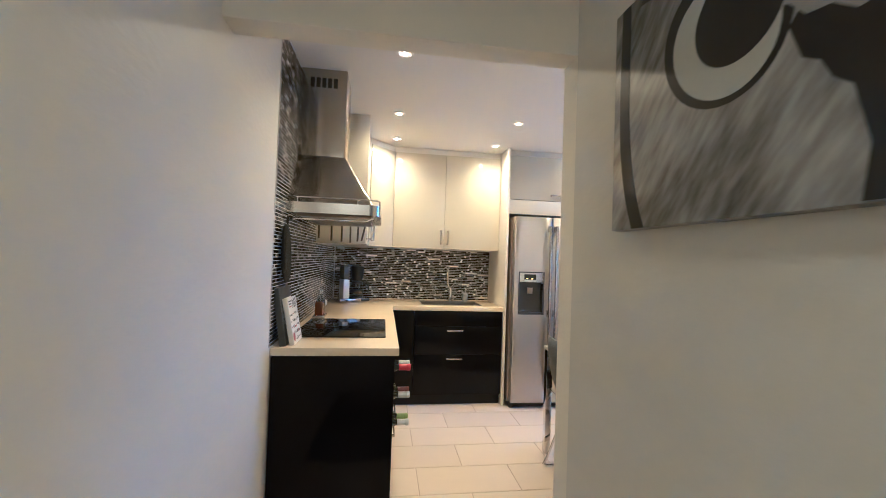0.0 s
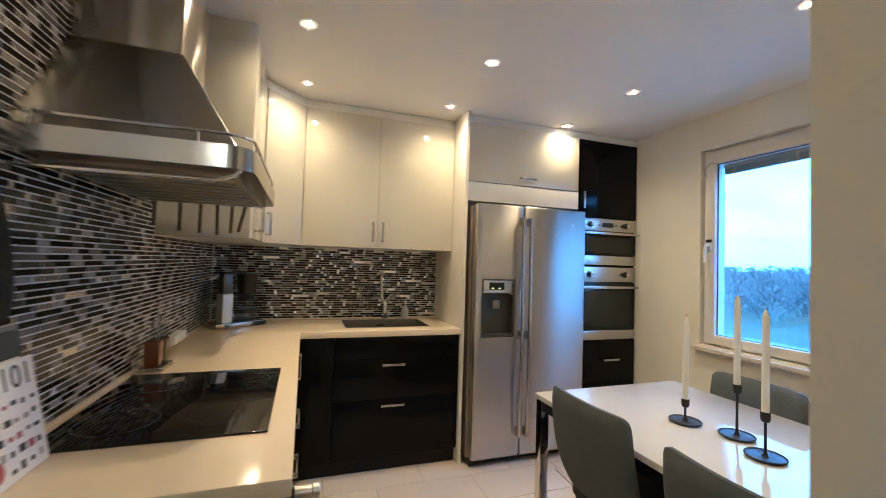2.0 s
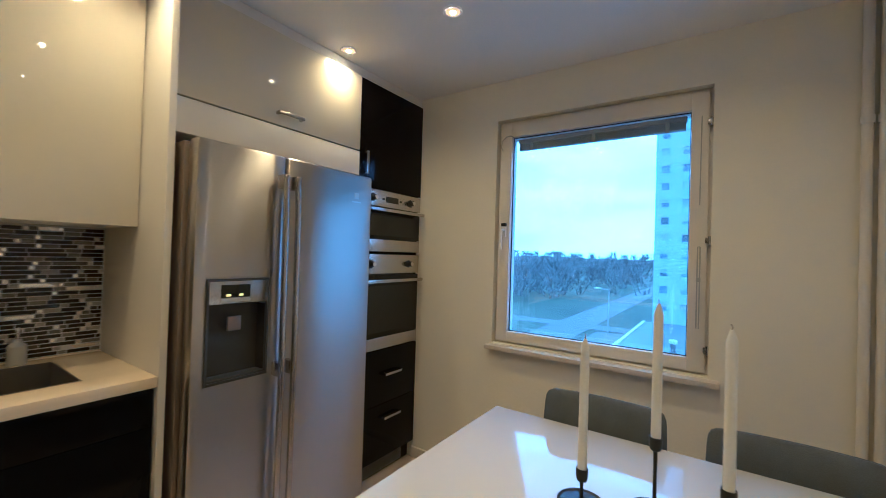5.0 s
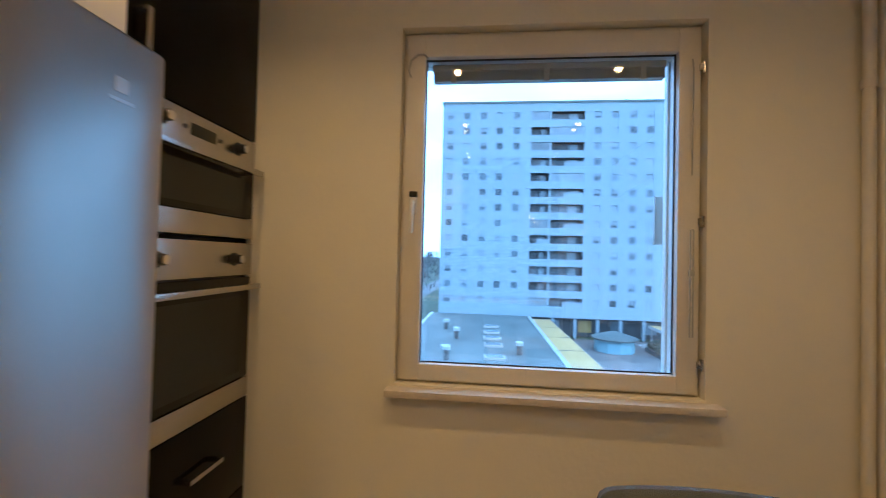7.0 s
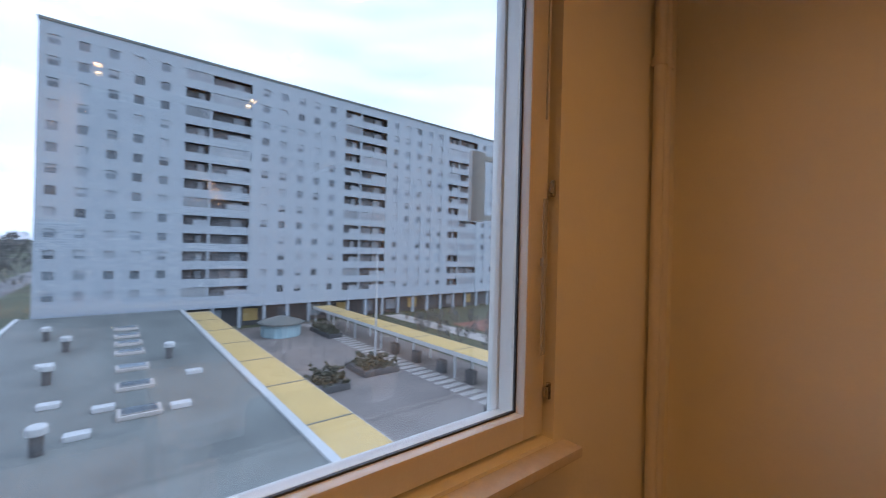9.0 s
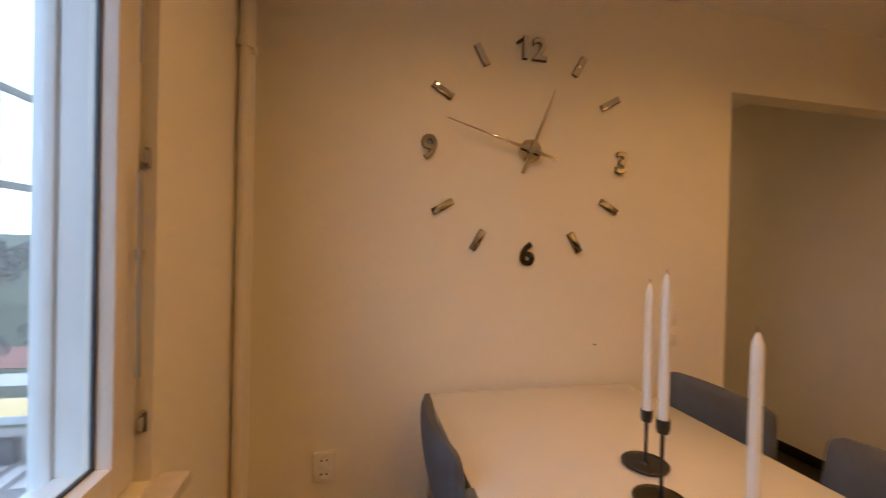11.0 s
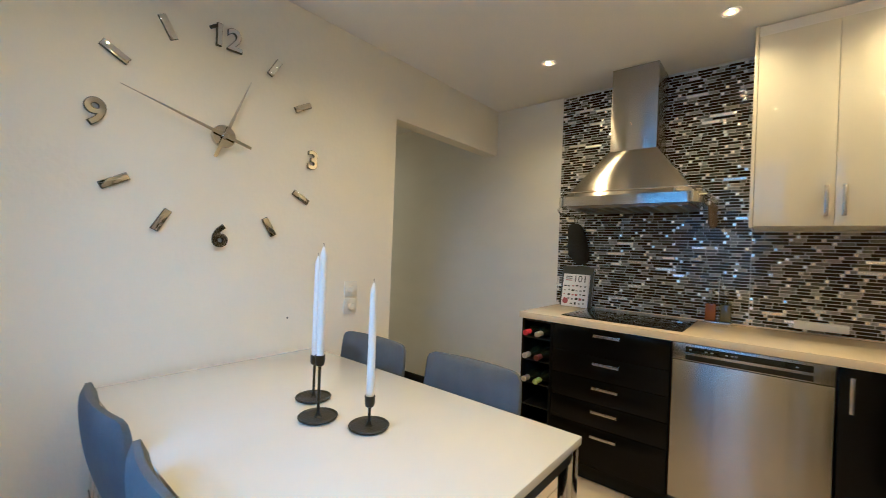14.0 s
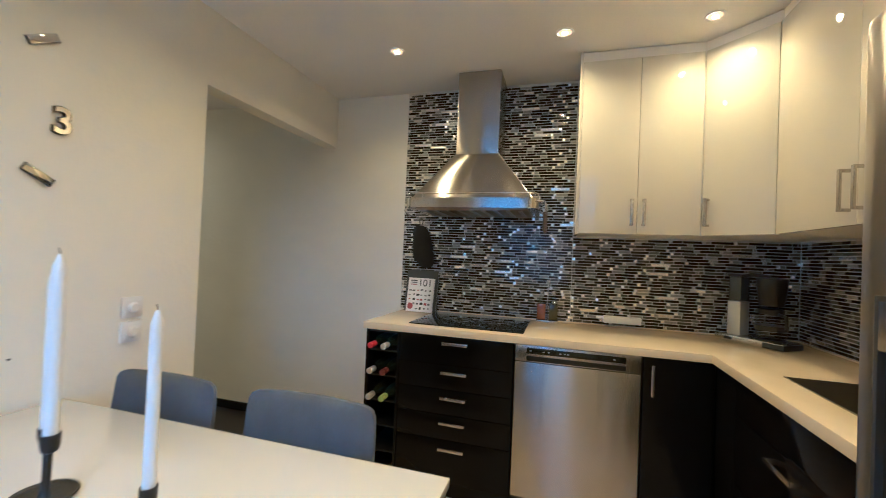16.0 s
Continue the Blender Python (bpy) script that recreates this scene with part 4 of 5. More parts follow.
for row in range(5):
    for col in range(6):
        if row == 0 and col < 2:
            continue
        y, z = 0.656 + col * 0.0275 + rng.uniform(-0.003, 0.003), 0.022 + row * 0.030 + rng.uniform(-0.003, 0.003)
        w, h = rng.uniform(0.010, 0.021), rng.uniform(0.007, 0.017)
        nm, mm = rng.choice((("print_dark", M_INK), ("print_grey", M_INKGREY), ("print_red", M_INKRED)))
        k = bevel_all(box(0.0030, 0.0036, y - w / 2, y + w / 2, z - h / 2, z + h / 2), 0.00025, 1)
        k.transform(m2)
        part(nm, k, mm, bk2)
for i in range(3):
    k = box(0.0031, 0.0036, 0.654, 0.700, 0.178 + i * 0.013, 0.184 + i * 0.013)
    k.transform(m2)
    part("print_line", k, (M_INKRED, M_INK, M_INK)[i], bk2)
k = lathe([(0.020, 0.0031), (0.020, 0.0037)], (0, 0.665, 0.035), 20, axis="x")
k.transform(m2)
part("red_disc", k, M_INKRED, bk2, "red printed disc")

# oil and vinegar
od = thing("oil_caddy", (0.075, 1.55, CT), "metal caddy holding two oil bottles", "bottle caddy")
part("tray", box(0.035, 0.115, 1.485, 1.615, CT, CT + 0.018, 0.003), M_STEELH, od)
part("rod", tube([(0.075, 1.55, CT + 0.015), (0.075, 1.55, CT + 0.24), (0.075, 1.56, CT + 0.25), (0.075, 1.55, CT + 0.26), (0.075, 1.54, CT + 0.25), (0.075, 1.55, CT + 0.24)], 0.003, 16), M_CHROME, od)
for y, mm, lab in ((1.515, M_AMBER, "amber vinegar bottle"), (1.585, M_OLIVE, "olive oil bottle")):
    bt = thing("oil_bottle", (0.075, y, CT + 0.018), "square glass bottle of " + ("amber vinegar" if y < 1.55 else "olive oil") + " in a caddy", "bottle", "oil bottles")
    part("liquid", box(0.049, 0.101, y - 0.026, y + 0.026, CT + 0.019, CT + 0.115, 0.006), mm, bt, lab)
    part("shoulder", lathe([(0.026, 0.115), (0.024, 0.125), (0.013, 0.145), (0.012, 0.17)], (0.075, y, CT), 18), M_CLEAR, bt)
    part("stopper", lathe([(0.014, 0.168), (0.014, 0.19), (0.011, 0.193)], (0.075, y, CT), 18), M_STEELH, bt)

# socket strip on the tiles
ss = thing("socket_strip", (0.025, 1.97, 0.925), "white plastic power socket strip on the tiles", "socket")
part("housing", box(0.010, 0.050, 1.872, 2.075, 0.924, 0.964, 0.004), M_WHITEPL, ss)
part("cover_lip", box(0.049, 0.053, 1.880, 2.067, 0.930, 0.958, 0.001), M_WHITEPL, ss)

# coffee maker, set across the corner
cm = thing("coffee_maker", (0.20, 2.62, CT), "silver and black filter coffee maker in the corner", "coffee maker")
CMX = Matrix.Translation((0.200, 2.575, CT)) @ Matrix.Rotation(radians(38), 4, "Z") @ Matrix.Scale(0.97, 4)


def cpart(name, b_, m, parent, label=""):
    b_.transform(CMX)
    return part(name, b_, m, parent, label)


cpart("base", box(-0.165, 0.165, -0.075, 0.075, 0.004, 0.034, 0.006), M_STEELH, cm, "long steel base")
cpart("base_edge", box(0.075, 0.172, -0.079, 0.079, 0.002, 0.030, 0.006), M_PLASTIC, cm)
cpart("hot_plate", lathe([(0.066, 0.034), (0.066, 0.040), (0.06, 0.042)], (0.07, 0, 0), 28), M_PLASTIC, cm, "black hot plate")
cpart("column", box(-0.116, -0.048, -0.050, 0.026, 0.034, 0.215, 0.006), M_FOIL, cm, "pale silver body")
cpart("water_tank", box(-0.114, -0.050, -0.046, 0.030, 0.217, 0.345, 0.008), mat("smoked_tank", (0.06, 0.065, 0.07), 0.08, coat=0.5), cm, "smoked plastic water tank")
cpart("tank_lid", box(-0.118, -0.042, -0.050, 0.050, 0.345, 0.358, 0.004), M_PLASTIC, cm)
cpart("spray_arm", tube([(-0.06, 0, 0.35), (-0.02, 0, 0.362), (0.06, 0, 0.352)], 0.009, 16), M_PLASTIC, cm)
cpart("filter_holder", lathe([(0.045, 0.205), (0.052, 0.21), (0.062, 0.29), (0.066, 0.335), (0.066, 0.345), (0.05, 0.35)], (0.07, 0, 0), 28), M_PLASTIC, cm, "black filter holder")
carafe = cpart("carafe", lathe([(0.058, 0.043), (0.066, 0.06), (0.068, 0.10), (0.056, 0.15), (0.050, 0.165)], (0.07, 0, 0), 28), M_CLEAR, cm, "glass carafe")
cpart("carafe_lid", lathe([(0.053, 0.166), (0.055, 0.17), (0.055, 0.188), (0.045, 0.195)], (0.07, 0, 0), 28), M_PLASTIC, cm)
cpart("carafe_band", lathe([(0.0685, 0.085), (0.0695, 0.09), (0.0695, 0.105), (0.0685, 0.11)], (0.07, 0, 0), 28), M_PLASTIC, cm)
cpart("carafe_handle", tube([(0.12, -0.03, 0.17), (0.165, -0.055, 0.165), (0.17, -0.058, 0.10), (0.125, -0.035, 0.09)], 0.008, 16), M_PLASTIC, cm)
cpart("switch", box(-0.11, -0.075, -0.079, -0.074, 0.012, 0.026, 0.001), M_PLASTIC, cm)

# ---- dining corner ----
TX0, TX1, TY0, TY1, TZ = 1.657, 2.514, 0.025, 1.387, 0.745
tb = thing("dining_table", ((TX0 + TX1) / 2, 0.7, 0), "white gloss dining table with chrome legs", "table")
part("tabletop", box(TX0, TX1, TY0, TY1, TZ - 0.024, TZ, 0.003), M_TABLE, tb)
ap = box(TX0 + 0.02, TX1 - 0.02, TY0 + 0.02, TY0 + 0.045, TZ - 0.075, TZ - 0.025)
box(TX0 + 0.02, TX1 - 0.02, TY1 - 0.045, TY1 - 0.02, TZ - 0.075, TZ - 0.025, bm=ap)
box(TX0 + 0.02, TX0 + 0.045, TY0 + 0.045, TY1 - 0.045, TZ - 0.075, TZ - 0.025, bm=ap)
box(TX1 - 0.045, TX1 - 0.02, TY0 + 0.045, TY1 - 0.045, TZ - 0.075, TZ - 0.025, bm=ap)
part("under_frame", ap, M_BLACKMATT, tb, "black steel under-frame")
for x in (TX0 + 0.006, TX1 - 0.048):
    for y in (TY0 + 0.006, TY1 - 0.048):
        part("leg", box(x, x + 0.042, y, y + 0.042, 0.004, TZ - 0.025, 0.003), M_CHROME, tb, "square chrome leg")
        part("leg_glide", box(x + 0.004, x + 0.038, y + 0.004, y + 0.038, 0, 0.005), M_PLASTIC, tb)


def dining_chair(m, top_z, label):
    """A padded chair on a chrome sled frame; its back stands at the pose, the seat in front of it (+x)."""
    c = thing("dining_chair", (0, 0, 0), label, "chair", "chairs round the table")
    h = top_z - 0.40

    def back(d, u, q):
        s = (q + h / 2) / h
        return Vector((d * (1.15 - 0.35 * s) + 0.045 - 0.050 * s + 0.12 * (1 - s) ** 3 + 0.60 * u * u * (0.3 + 0.7 * s) - 0.010, u * (0.97 + 0.03 * math.sin(3 * s)), 0.40 + h / 2 + q))
    part("backrest", cushion(0.425, h, 0.058, back, 18, 16.0), M_FABRIC, c, "grey woven backrest", sharp=60)
    part("seat", cushion(0.43, 0.42, 0.085, lambda d, u, q: Vector((0.29 + q, u * (1 - 0.1 * (q + 0.21)), 0.435 + d - 0.02 * math.exp(-((q / 0.12) ** 2 + (u / 0.12) ** 2)))), 14, 6.0), M_FABRICDARK, c, "grey padded seat with under-table shade in its colour", sharp=60)
    for s in (-1, 1):
        y = s * 0.205
        pts = [(0.16, s * 0.16, 0.40), (0.13, s * 0.19, 0.385), (0.02, y + s * 0.015, 0.06), (0.0, y + s * 0.02, 0.018), (0.02, y + s * 0.02, 0.008), (0.44, y + s * 0.02, 0.008), (0.47, y + s * 0.015, 0.02), (0.46, y, 0.06), (0.42, s * 0.19, 0.385), (0.40, s * 0.16, 0.40)]
        part("sled_leg", tube(pts, 0.0075, 10), M_CHROME, c, "bent chrome sled leg")
    part("seat_support", box(0.14, 0.43, -0.165, 0.165, 0.392, 0.402, 0.002), M_BLACKMATT, c)
    part("stitch_seam", tube([(0.006 + 0.60 * (u * 0.19) ** 2 * 0.5, u * 0.19, 0.515) for u in (-1, -0.5, 0, 0.5, 1)], 0.0015, 6), M_FABRICDARK, c)
    c.matrix_basis = m
    return c


dining_chair(pose(1.590, 0.950, 0), 0.858, "grey fabric dining chair pushed under the table")
dining_chair(pose(1.585, 0.400, 0), 0.850, "grey fabric dining chair beside the doorway end")
dining_chair(pose(2.572, 0.985, 0, 0, 0, 180), 0.850, "grey fabric dining chair by the window side")
dining_chair(pose(2.565, 0.455, 0, 0, 0, 180), 0.838, "grey fabric dining chair near the clock wall")


def candlestick(x, y, cup, tip, label):
    s = thing("candlestick", (x, y, TZ), label, "candlestick", "candlesticks on the table")
    part("dish", lathe([(0.048, 0.0), (0.056, 0.004), (0.0585, 0.009), (0.0565, 0.011), (0.051, 0.007), (0.012, 0.006), (0.008, 0.010), (0.005, 0.02)], (x, y, TZ), 36), M_IRON, s)
    part("stem", lathe([(0.0048, 0.012), (0.0042, cup * 0.5), (0.0048, cup - 0.03)], (x, y, TZ), 16), M_IRON, s)
    part("cup", lathe([(0.005, cup - 0.034), (0.012, cup - 0.030), (0.0145, cup - 0.02), (0.015, cup), (0.0135, cup + 0.001), (0.0115, cup - 0.004)], (x, y, TZ), 22), M_IRON, s)
    c = thing("candle", (x, y, TZ + cup), "tall white unlit taper candle in a candlestick", "candle", "white candles")
    part("wax", lathe([(0.0112, cup - 0.004), (0.0114, cup + 0.02), (0.0106, tip - 0.03), (0.0100, tip - 0.022), (0.0055, tip - 0.008), (0.0035, tip)], (x, y, TZ), 22), M_CANDLE, c)
    part("wick", tube([(x, y, TZ + tip - 0.002), (x + 0.001, y, TZ + tip + 0.006), (x + 0.004, y + 0.002, TZ + tip + 0.011)], 0.0012, 6), M_WICK, c)


candlestick(2.046, 0.917, 0.092, 0.415, "low black iron candlestick with round dish")
candlestick(2.112, 0.762, 0.189, 0.512, "tall black iron candlestick with round dish")
candlestick(2.036, 0.618, 0.148, 0.478, "medium black iron candlestick with round dish")

# big wall clock
CX, CZ, CR = 2.113, 1.697, 0.420
ck = thing("wall_clock", (CX, 0.0, CZ), "large mirror-finish wall clock with separate stuck-on markers", "clock")
part("hub", lathe([(0.047, 0.0), (0.047, 0.016), (0.044, 0.019)], (CX, 0, CZ), 36, axis="y"), M_MIRROR, ck)
part("hub_cap", lathe([(0.014, 0.018), (0.014, 0.030), (0.010, 0.033)], (CX, 0, CZ), 20, axis="y"), M_MIRROR, ck)
# the stuck-on markers sit a little off the true circle
NUDGE = {0: (0, -0.012), 2: (0.006, 0.016), 3: (0, -0.024), 8: (-0.010, -0.027), 9: (-0.008, -0.016)}
for i in range(12):
    a = radians(30 * i)
    dx, dz = NUDGE.get(i, (0, 0))
    px, pz = CX - CR * math.sin(a) + dx, CZ + CR * math.cos(a) + dz
    if i % 3:
        k = box(-0.0135, 0.0135, 0.001, 0.010, -0.045, 0.045)
        k2 = bevel_all(box(-0.0125, 0.0125, 0.010, 0.013, -0.044, 0.044), 0.0012)
        m = Matrix.Translation((px, 0, pz)) @ Matrix.Rotation(-a, 4, "Y")
        k.transform(m)
        k2.transform(m)
        mk = part("hour_bar", k, M_MIRROREDGE, ck, "dark-edged mirror bar")
        part("mirror_face", k2, M_MIRROR, mk)
    else:
        t = {0: "12", 3: "3", 6: "6", 9: "9"}[i]
        m = Matrix.Translation((px, 0.006, pz)) @ Euler((radians(90), 0, radians(180))).to_matrix().to_4x4()
        flag = Matrix.Translation((-0.052, 0.030, 0)) @ Matrix.Rotation(radians(35), 4, "Z")
        num = letters(t, 0.124, 0.011, m, bold=0.0042)
        if i == 0:
            serif = box(-0.016, 0.016, -0.006, 0.006, -0.0055, 0.0055)
            serif.transform(m @ flag)
            tmp = bpy.data.meshes.new("serif")
            serif.to_mesh(tmp)
            serif.free()
            num.from_mesh(tmp)
            bpy.data.meshes.remove(tmp)
        mk = part("numeral", num, M_MIRROREDGE, ck, "dark-edged mirror numeral")
        m.translation.y = 0.0125
        part("mirror_face", letters(t, 0.123, 0.003, m, bold=0.0024), M_MIRROR, mk)
for nm, ang, ln, tail, w, y in (("hour_hand", 21, 0.275, 0.10, 0.013, 0.023), ("minute_hand", 286, 0.365, 0.11, 0.012, 0.028)):
    k = prism([(-w / 2, y, -tail), (w / 2, y, -tail), (w * 0.6, y, 0), (0.001, y, ln), (-0.001, y, ln), (-w * 0.6, y, 0)], (0, 0.0025, 0))
    k.transform(Matrix.Translation((CX, 0, CZ)) @ Matrix.Rotation(-radians(ang), 4, "Y"))
    part(nm, k, M_MIRROR, ck, "thin pointed metal hand")

# switches and socket on the clock wall
for z in (1.026, 0.930):
    s = thing("light_switch", (1.43, 0, z), "square white dimmer switch with round knob", "light switch", "dimmer switches")
    part("plate", box(1.389, 1.471, 0, 0.009, z - 0.041, z + 0.041, 0.003), M_WHITEPL, s)
    part("insert", box(1.401, 1.459, 0.009, 0.012, z - 0.029, z + 0.029, 0.001), M_WHITEPL, s)
    part("dial", lathe([(0.020, 0.012), (0.020, 0.018), (0.017, 0.024), (0.015, 0.025)], (1.43, 0, z), 24, axis="y"), M_WHITEPL, s)
so = thing("wall_socket", (2.888, 0, 0.484), "double white wall socket under the clock", "socket")
part("plate", box(2.850, 2.926, 0, 0.010, 0.432, 0.540, 0.004), M_WHITEPL, so)
for z in (0.461, 0.511):
    k = lathe([(0.021, 0.0095), (0.021, 0.0135), (0.0185, 0.0135), (0.0178, 0.0105), (0.001, 0.0104)], (2.888, 0, z), 24, axis="y")
    ol = part("outlet", k, M_WHITEPL, so)
    for x in (-0.0095, 0.0095):
        part("pin_hole", lathe([(0.0035, 0.0100), (0.0035, 0.0125), (0.0005, 0.0126)], (2.888 + x, 0, z), 10, axis="y"), M_PLASTIC, ol)
nl = thing("small_nail", (1.80, 0, 0.90), "tiny dark nail in the painted wall", "nail")
part("shaft", lathe([(0.0025, 0), (0.0025, 0.006), (0.004, 0.007)], (1.795, 0, 0.905), 10, axis="y"), M_INK, nl)

# picture in the hall: black, grey and white abstract print
pm = bpy.data.materials.new("streaked_print")
pm.use_nodes = True
n, l = pm.node_tree.nodes, pm.node_tree.links
geo, mturn, mp, tx, tx2, rp_, mx = (n.new(k) for k in ("ShaderNodeNewGeometry", "ShaderNodeMapping", "ShaderNodeMapping", "ShaderNodeTexNoise", "ShaderNodeTexNoise", "ShaderNodeValToRGB", "ShaderNodeMixRGB"))
mturn.inputs["Rotation"].default_value = (radians(52), 0, 0)
mp.inputs["Scale"].default_value = (1, 5.0, 24.0)
tx.inputs["Scale"].default_value, tx.inputs["Detail"].default_value = 1.8, 6
tx2.inputs["Scale"].default_value, tx2.inputs["Detail"].default_value = 3.2, 2
mx.inputs[0].default_value = 0.55
rp_.color_ramp.elements[0].position, rp_.color_ramp.elements[1].position = 0.36, 0.64
rp_.color_ramp.elements[0].color, rp_.color_ramp.elements[1].color = (0.02, 0.02, 0.02, 1), (0.42, 0.42, 0.40, 1)
l.new(geo.outputs["Position"], mturn.inputs[0])
l.new(mturn.outputs[0], mp.inputs[0])
l.new(mp.outputs[0], tx.inputs["Vector"])
l.new(geo.outputs["Position"], tx2.inputs["Vector"])
l.new(tx.outputs["Fac"], mx.inputs[1])
l.new(tx2.outputs["Fac"], mx.inputs[2])
l.new(mx.outputs[0], rp_.inputs[0])
l.new(rp_.outputs[0], n["Principled BSDF"].inputs["Base Color"])
n["Principled BSDF"].inputs["Roughness"].default_value = 0.35
PY0, PY1, PZ0, PZ1, PX = -1.45, -0.398, 1.425, 1.985, 1.090
pc = thing("canvas_picture", (1.11, -0.9, PZ0), "large black, grey and white canvas print", "picture")
part("canvas", box(PX, XD - 0.001, PY0, PY1, PZ0, PZ1, 0.002), pm, pc)


def blot(pts, x, material, name, label=""):
    """A flat printed shape on the canvas, from a smooth outline of (y, z)."""
    return part(name, prism([(x, y, z) for y, z in pts], (0.0004, 0, 0)), material, pc, label)


def oval(cy, cz, ry, rz, turn=0.0, n=36):
    ca, sa = math.cos(turn), math.sin(turn)
    return [(cy + ry * math.cos(2 * math.pi * i / n) * ca - rz * math.sin(2 * math.pi * i / n) * sa, cz + ry * math.cos(2 * math.pi * i / n) * sa + rz * math.sin(2 * math.pi * i / n) * ca) for i in range(n)]


M_PRINTB = mat("black_print", (0.012, 0.012, 0.012), 0.35, var=0.2, scale=20)
M_PRINTG = mat("grey_print_patch", (0.30, 0.30, 0.275), 0.35, var=0.25, scale=14, fine=0.1)
M_PRINTW = mat("pale_print", (0.46, 0.47, 0.42), 0.35, var=0.05, scale=8)
blot(oval(-0.728, 1.765, 0.150, 0.128, 0.75), PX - 0.0006, M_PRINTB, "dark_ring")
blot(oval(-0.733, 1.755, 0.127, 0.105, 0.75), PX - 0.0012, M_PRINTW, "pale_crescent", "pale crescent shape")
blot(oval(-0.768, 1.782, 0.092, 0.090), PX - 0.0018, M_PRINTB, "dark_disc", "black disc shape")
curve = [(-0.425 - 0.015 * math.cos(3.0 * s) - 0.085 * s * s * s, 1.984 - 0.558 * s) for s in [i / 14 for i in range(15)]]
blot([(y + 0.012, z) for y, z in curve] + [(y - 0.022 - 0.02 * (1.984 - z), z) for y, z in reversed(curve)], PX - 0.0007, M_PRINTB, "dark_band", "curved black band")
blot([(-0.86, 1.70), (-0.88, 1.645), (-0.905, 1.63), (-0.92, 1.60), (-0.945, 1.58), (-0.965, 1.50), (-0.955, 1.428), (-1.449, 1.428), (-1.449, 1.75), (-0.90, 1.75)], PX - 0.0007, M_PRINTB, "dark_field", "large black field")
brow = [(-0.500 - 0.20 * s, 1.955 - 0.03 * s - 0.06 * s * s) for s in [i / 10 for i in range(11)]]
blot(brow + [(y - 0.01, z + 0.012 + 0.035 * (1 - abs(2 * i / 10 - 1))) for i, (y, z) in reversed(list(enumerate(brow)))], PX - 0.0008, M_PRINTB, "dark_stroke", "curved black stroke")
blot([(-0.735, 1.984), (-0.742, 1.85), (-0.77, 1.805), (-0.80, 1.79), (-0.83, 1.75), (-0.86, 1.735), (-0.885, 1.705), (-0.92, 1.70), (-0.95, 1.675), (-1.10, 1.69), (-1.30, 1.77), (-1.30, 1.984)], PX - 0.0013, M_PRINTG, "pale_patch", "pale patch shape")

# ---- outside ----
M_ASPHALT = mat("wet_asphalt", (0.11, 0.11, 0.11), 0.6, var=0.25, scale=0.25, fine=0.1, fscale=3)
M_GROUND = mat("winter_grass", (0.075, 0.085, 0.05), 0.9, var=0.4, scale=0.06, fine=0.2, fscale=1.5)
M_FELT = mat("grey_roofing_felt", (0.15, 0.165, 0.155), 0.6, var=0.4, scale=0.22, fine=0.1, fscale=4)
M_PAVING = mat("courtyard_paving", (0.20, 0.18, 0.165), 0.7, var=0.3, scale=0.25, fine=0.12, fscale=3)
M_YELLOW = mat("ochre_canopy_sheet", (0.56, 0.40, 0.15), 0.5, var=0.08, scale=0.5, fine=0.04, fscale=4)
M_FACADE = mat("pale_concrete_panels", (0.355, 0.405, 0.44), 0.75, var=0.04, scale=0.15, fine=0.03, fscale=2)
M_WINDARK = mat("far_window_glass", (0.17, 0.20, 0.225), 0.15, var=0.3, scale=0.5, rand=0.5)
M_WINBLIND = mat("far_window_blind", (0.33, 0.37, 0.40), 0.5, var=0.1, scale=0.5, rand=0.15)
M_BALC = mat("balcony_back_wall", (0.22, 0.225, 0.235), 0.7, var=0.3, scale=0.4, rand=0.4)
M_BALCGL = mat("balcony_glazing", (0.28, 0.31, 0.33), 0.2, var=0.2, scale=0.5, rand=0.3)
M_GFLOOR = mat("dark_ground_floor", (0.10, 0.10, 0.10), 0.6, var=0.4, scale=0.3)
M_HEDGE = mat("dark_shrub", (0.08, 0.08, 0.055), 0.95, var=0.4, scale=1.2)
# woods colour lightened to imitate the haze of distance
M_WOODS = mat("bare_winter_woods_hazed", (0.165, 0.168, 0.16), 0.95, var=0.45, scale=0.05, fine=0.25, fscale=0.8)
M_TEAL = mat("pale_blue_kiosk", (0.32, 0.46, 0.50), 0.5, var=0.1, scale=1)
M_PALEPAINT = mat("white_metal_paint", (0.50, 0.52, 0.52), 0.4, var=0.05, scale=2)
M_STRIPE = mat("pale_paving", (0.42, 0.40, 0.37), 0.7, var=0.1, scale=1)
M_REDGROUND = mat("red_rubber_ground", (0.23, 0.11, 0.08), 0.8, var=0.6, scale=0.4)

gb = bmesh.new()
bmesh.ops.create_grid(gb, x_segments=40, y_segments=40, size=2500)
for v in gb.verts:
    far = math.hypot(v.co.x, v.co.y)
    v.co.z = GROUND + (6.0 * (far - 400) / 1000 if far > 400 else 0)
structure("ground", gb, M_GROUND, "flat winter grass ground round the houses", "ground")
for q, mt_, nm, lab in (((6, 77.5, -34.0, -6.6), M_PAVING, "pavement_courtyard", "worn grey courtyard paving"), ((86, 92, 14, 400), M_ASPHALT, "road_far", "grey asphalt road"), ((14, 300, 22, 30), M_ASPHALT, "road", "wet grey asphalt road"), ((40, 84, 11.5, 20), M_ASPHALT, "pavement_parking", "grey asphalt yard beside the low roof"), ((20, 77, -48, -44), M_STRIPE, "pavement_path", "pale garden path")):
    structure(nm, box(q[0], q[1], q[2], q[3], GROUND - 0.3, GROUND + 0.04 + 0.01 * (nm == "road")), mt_, lab, "ground")

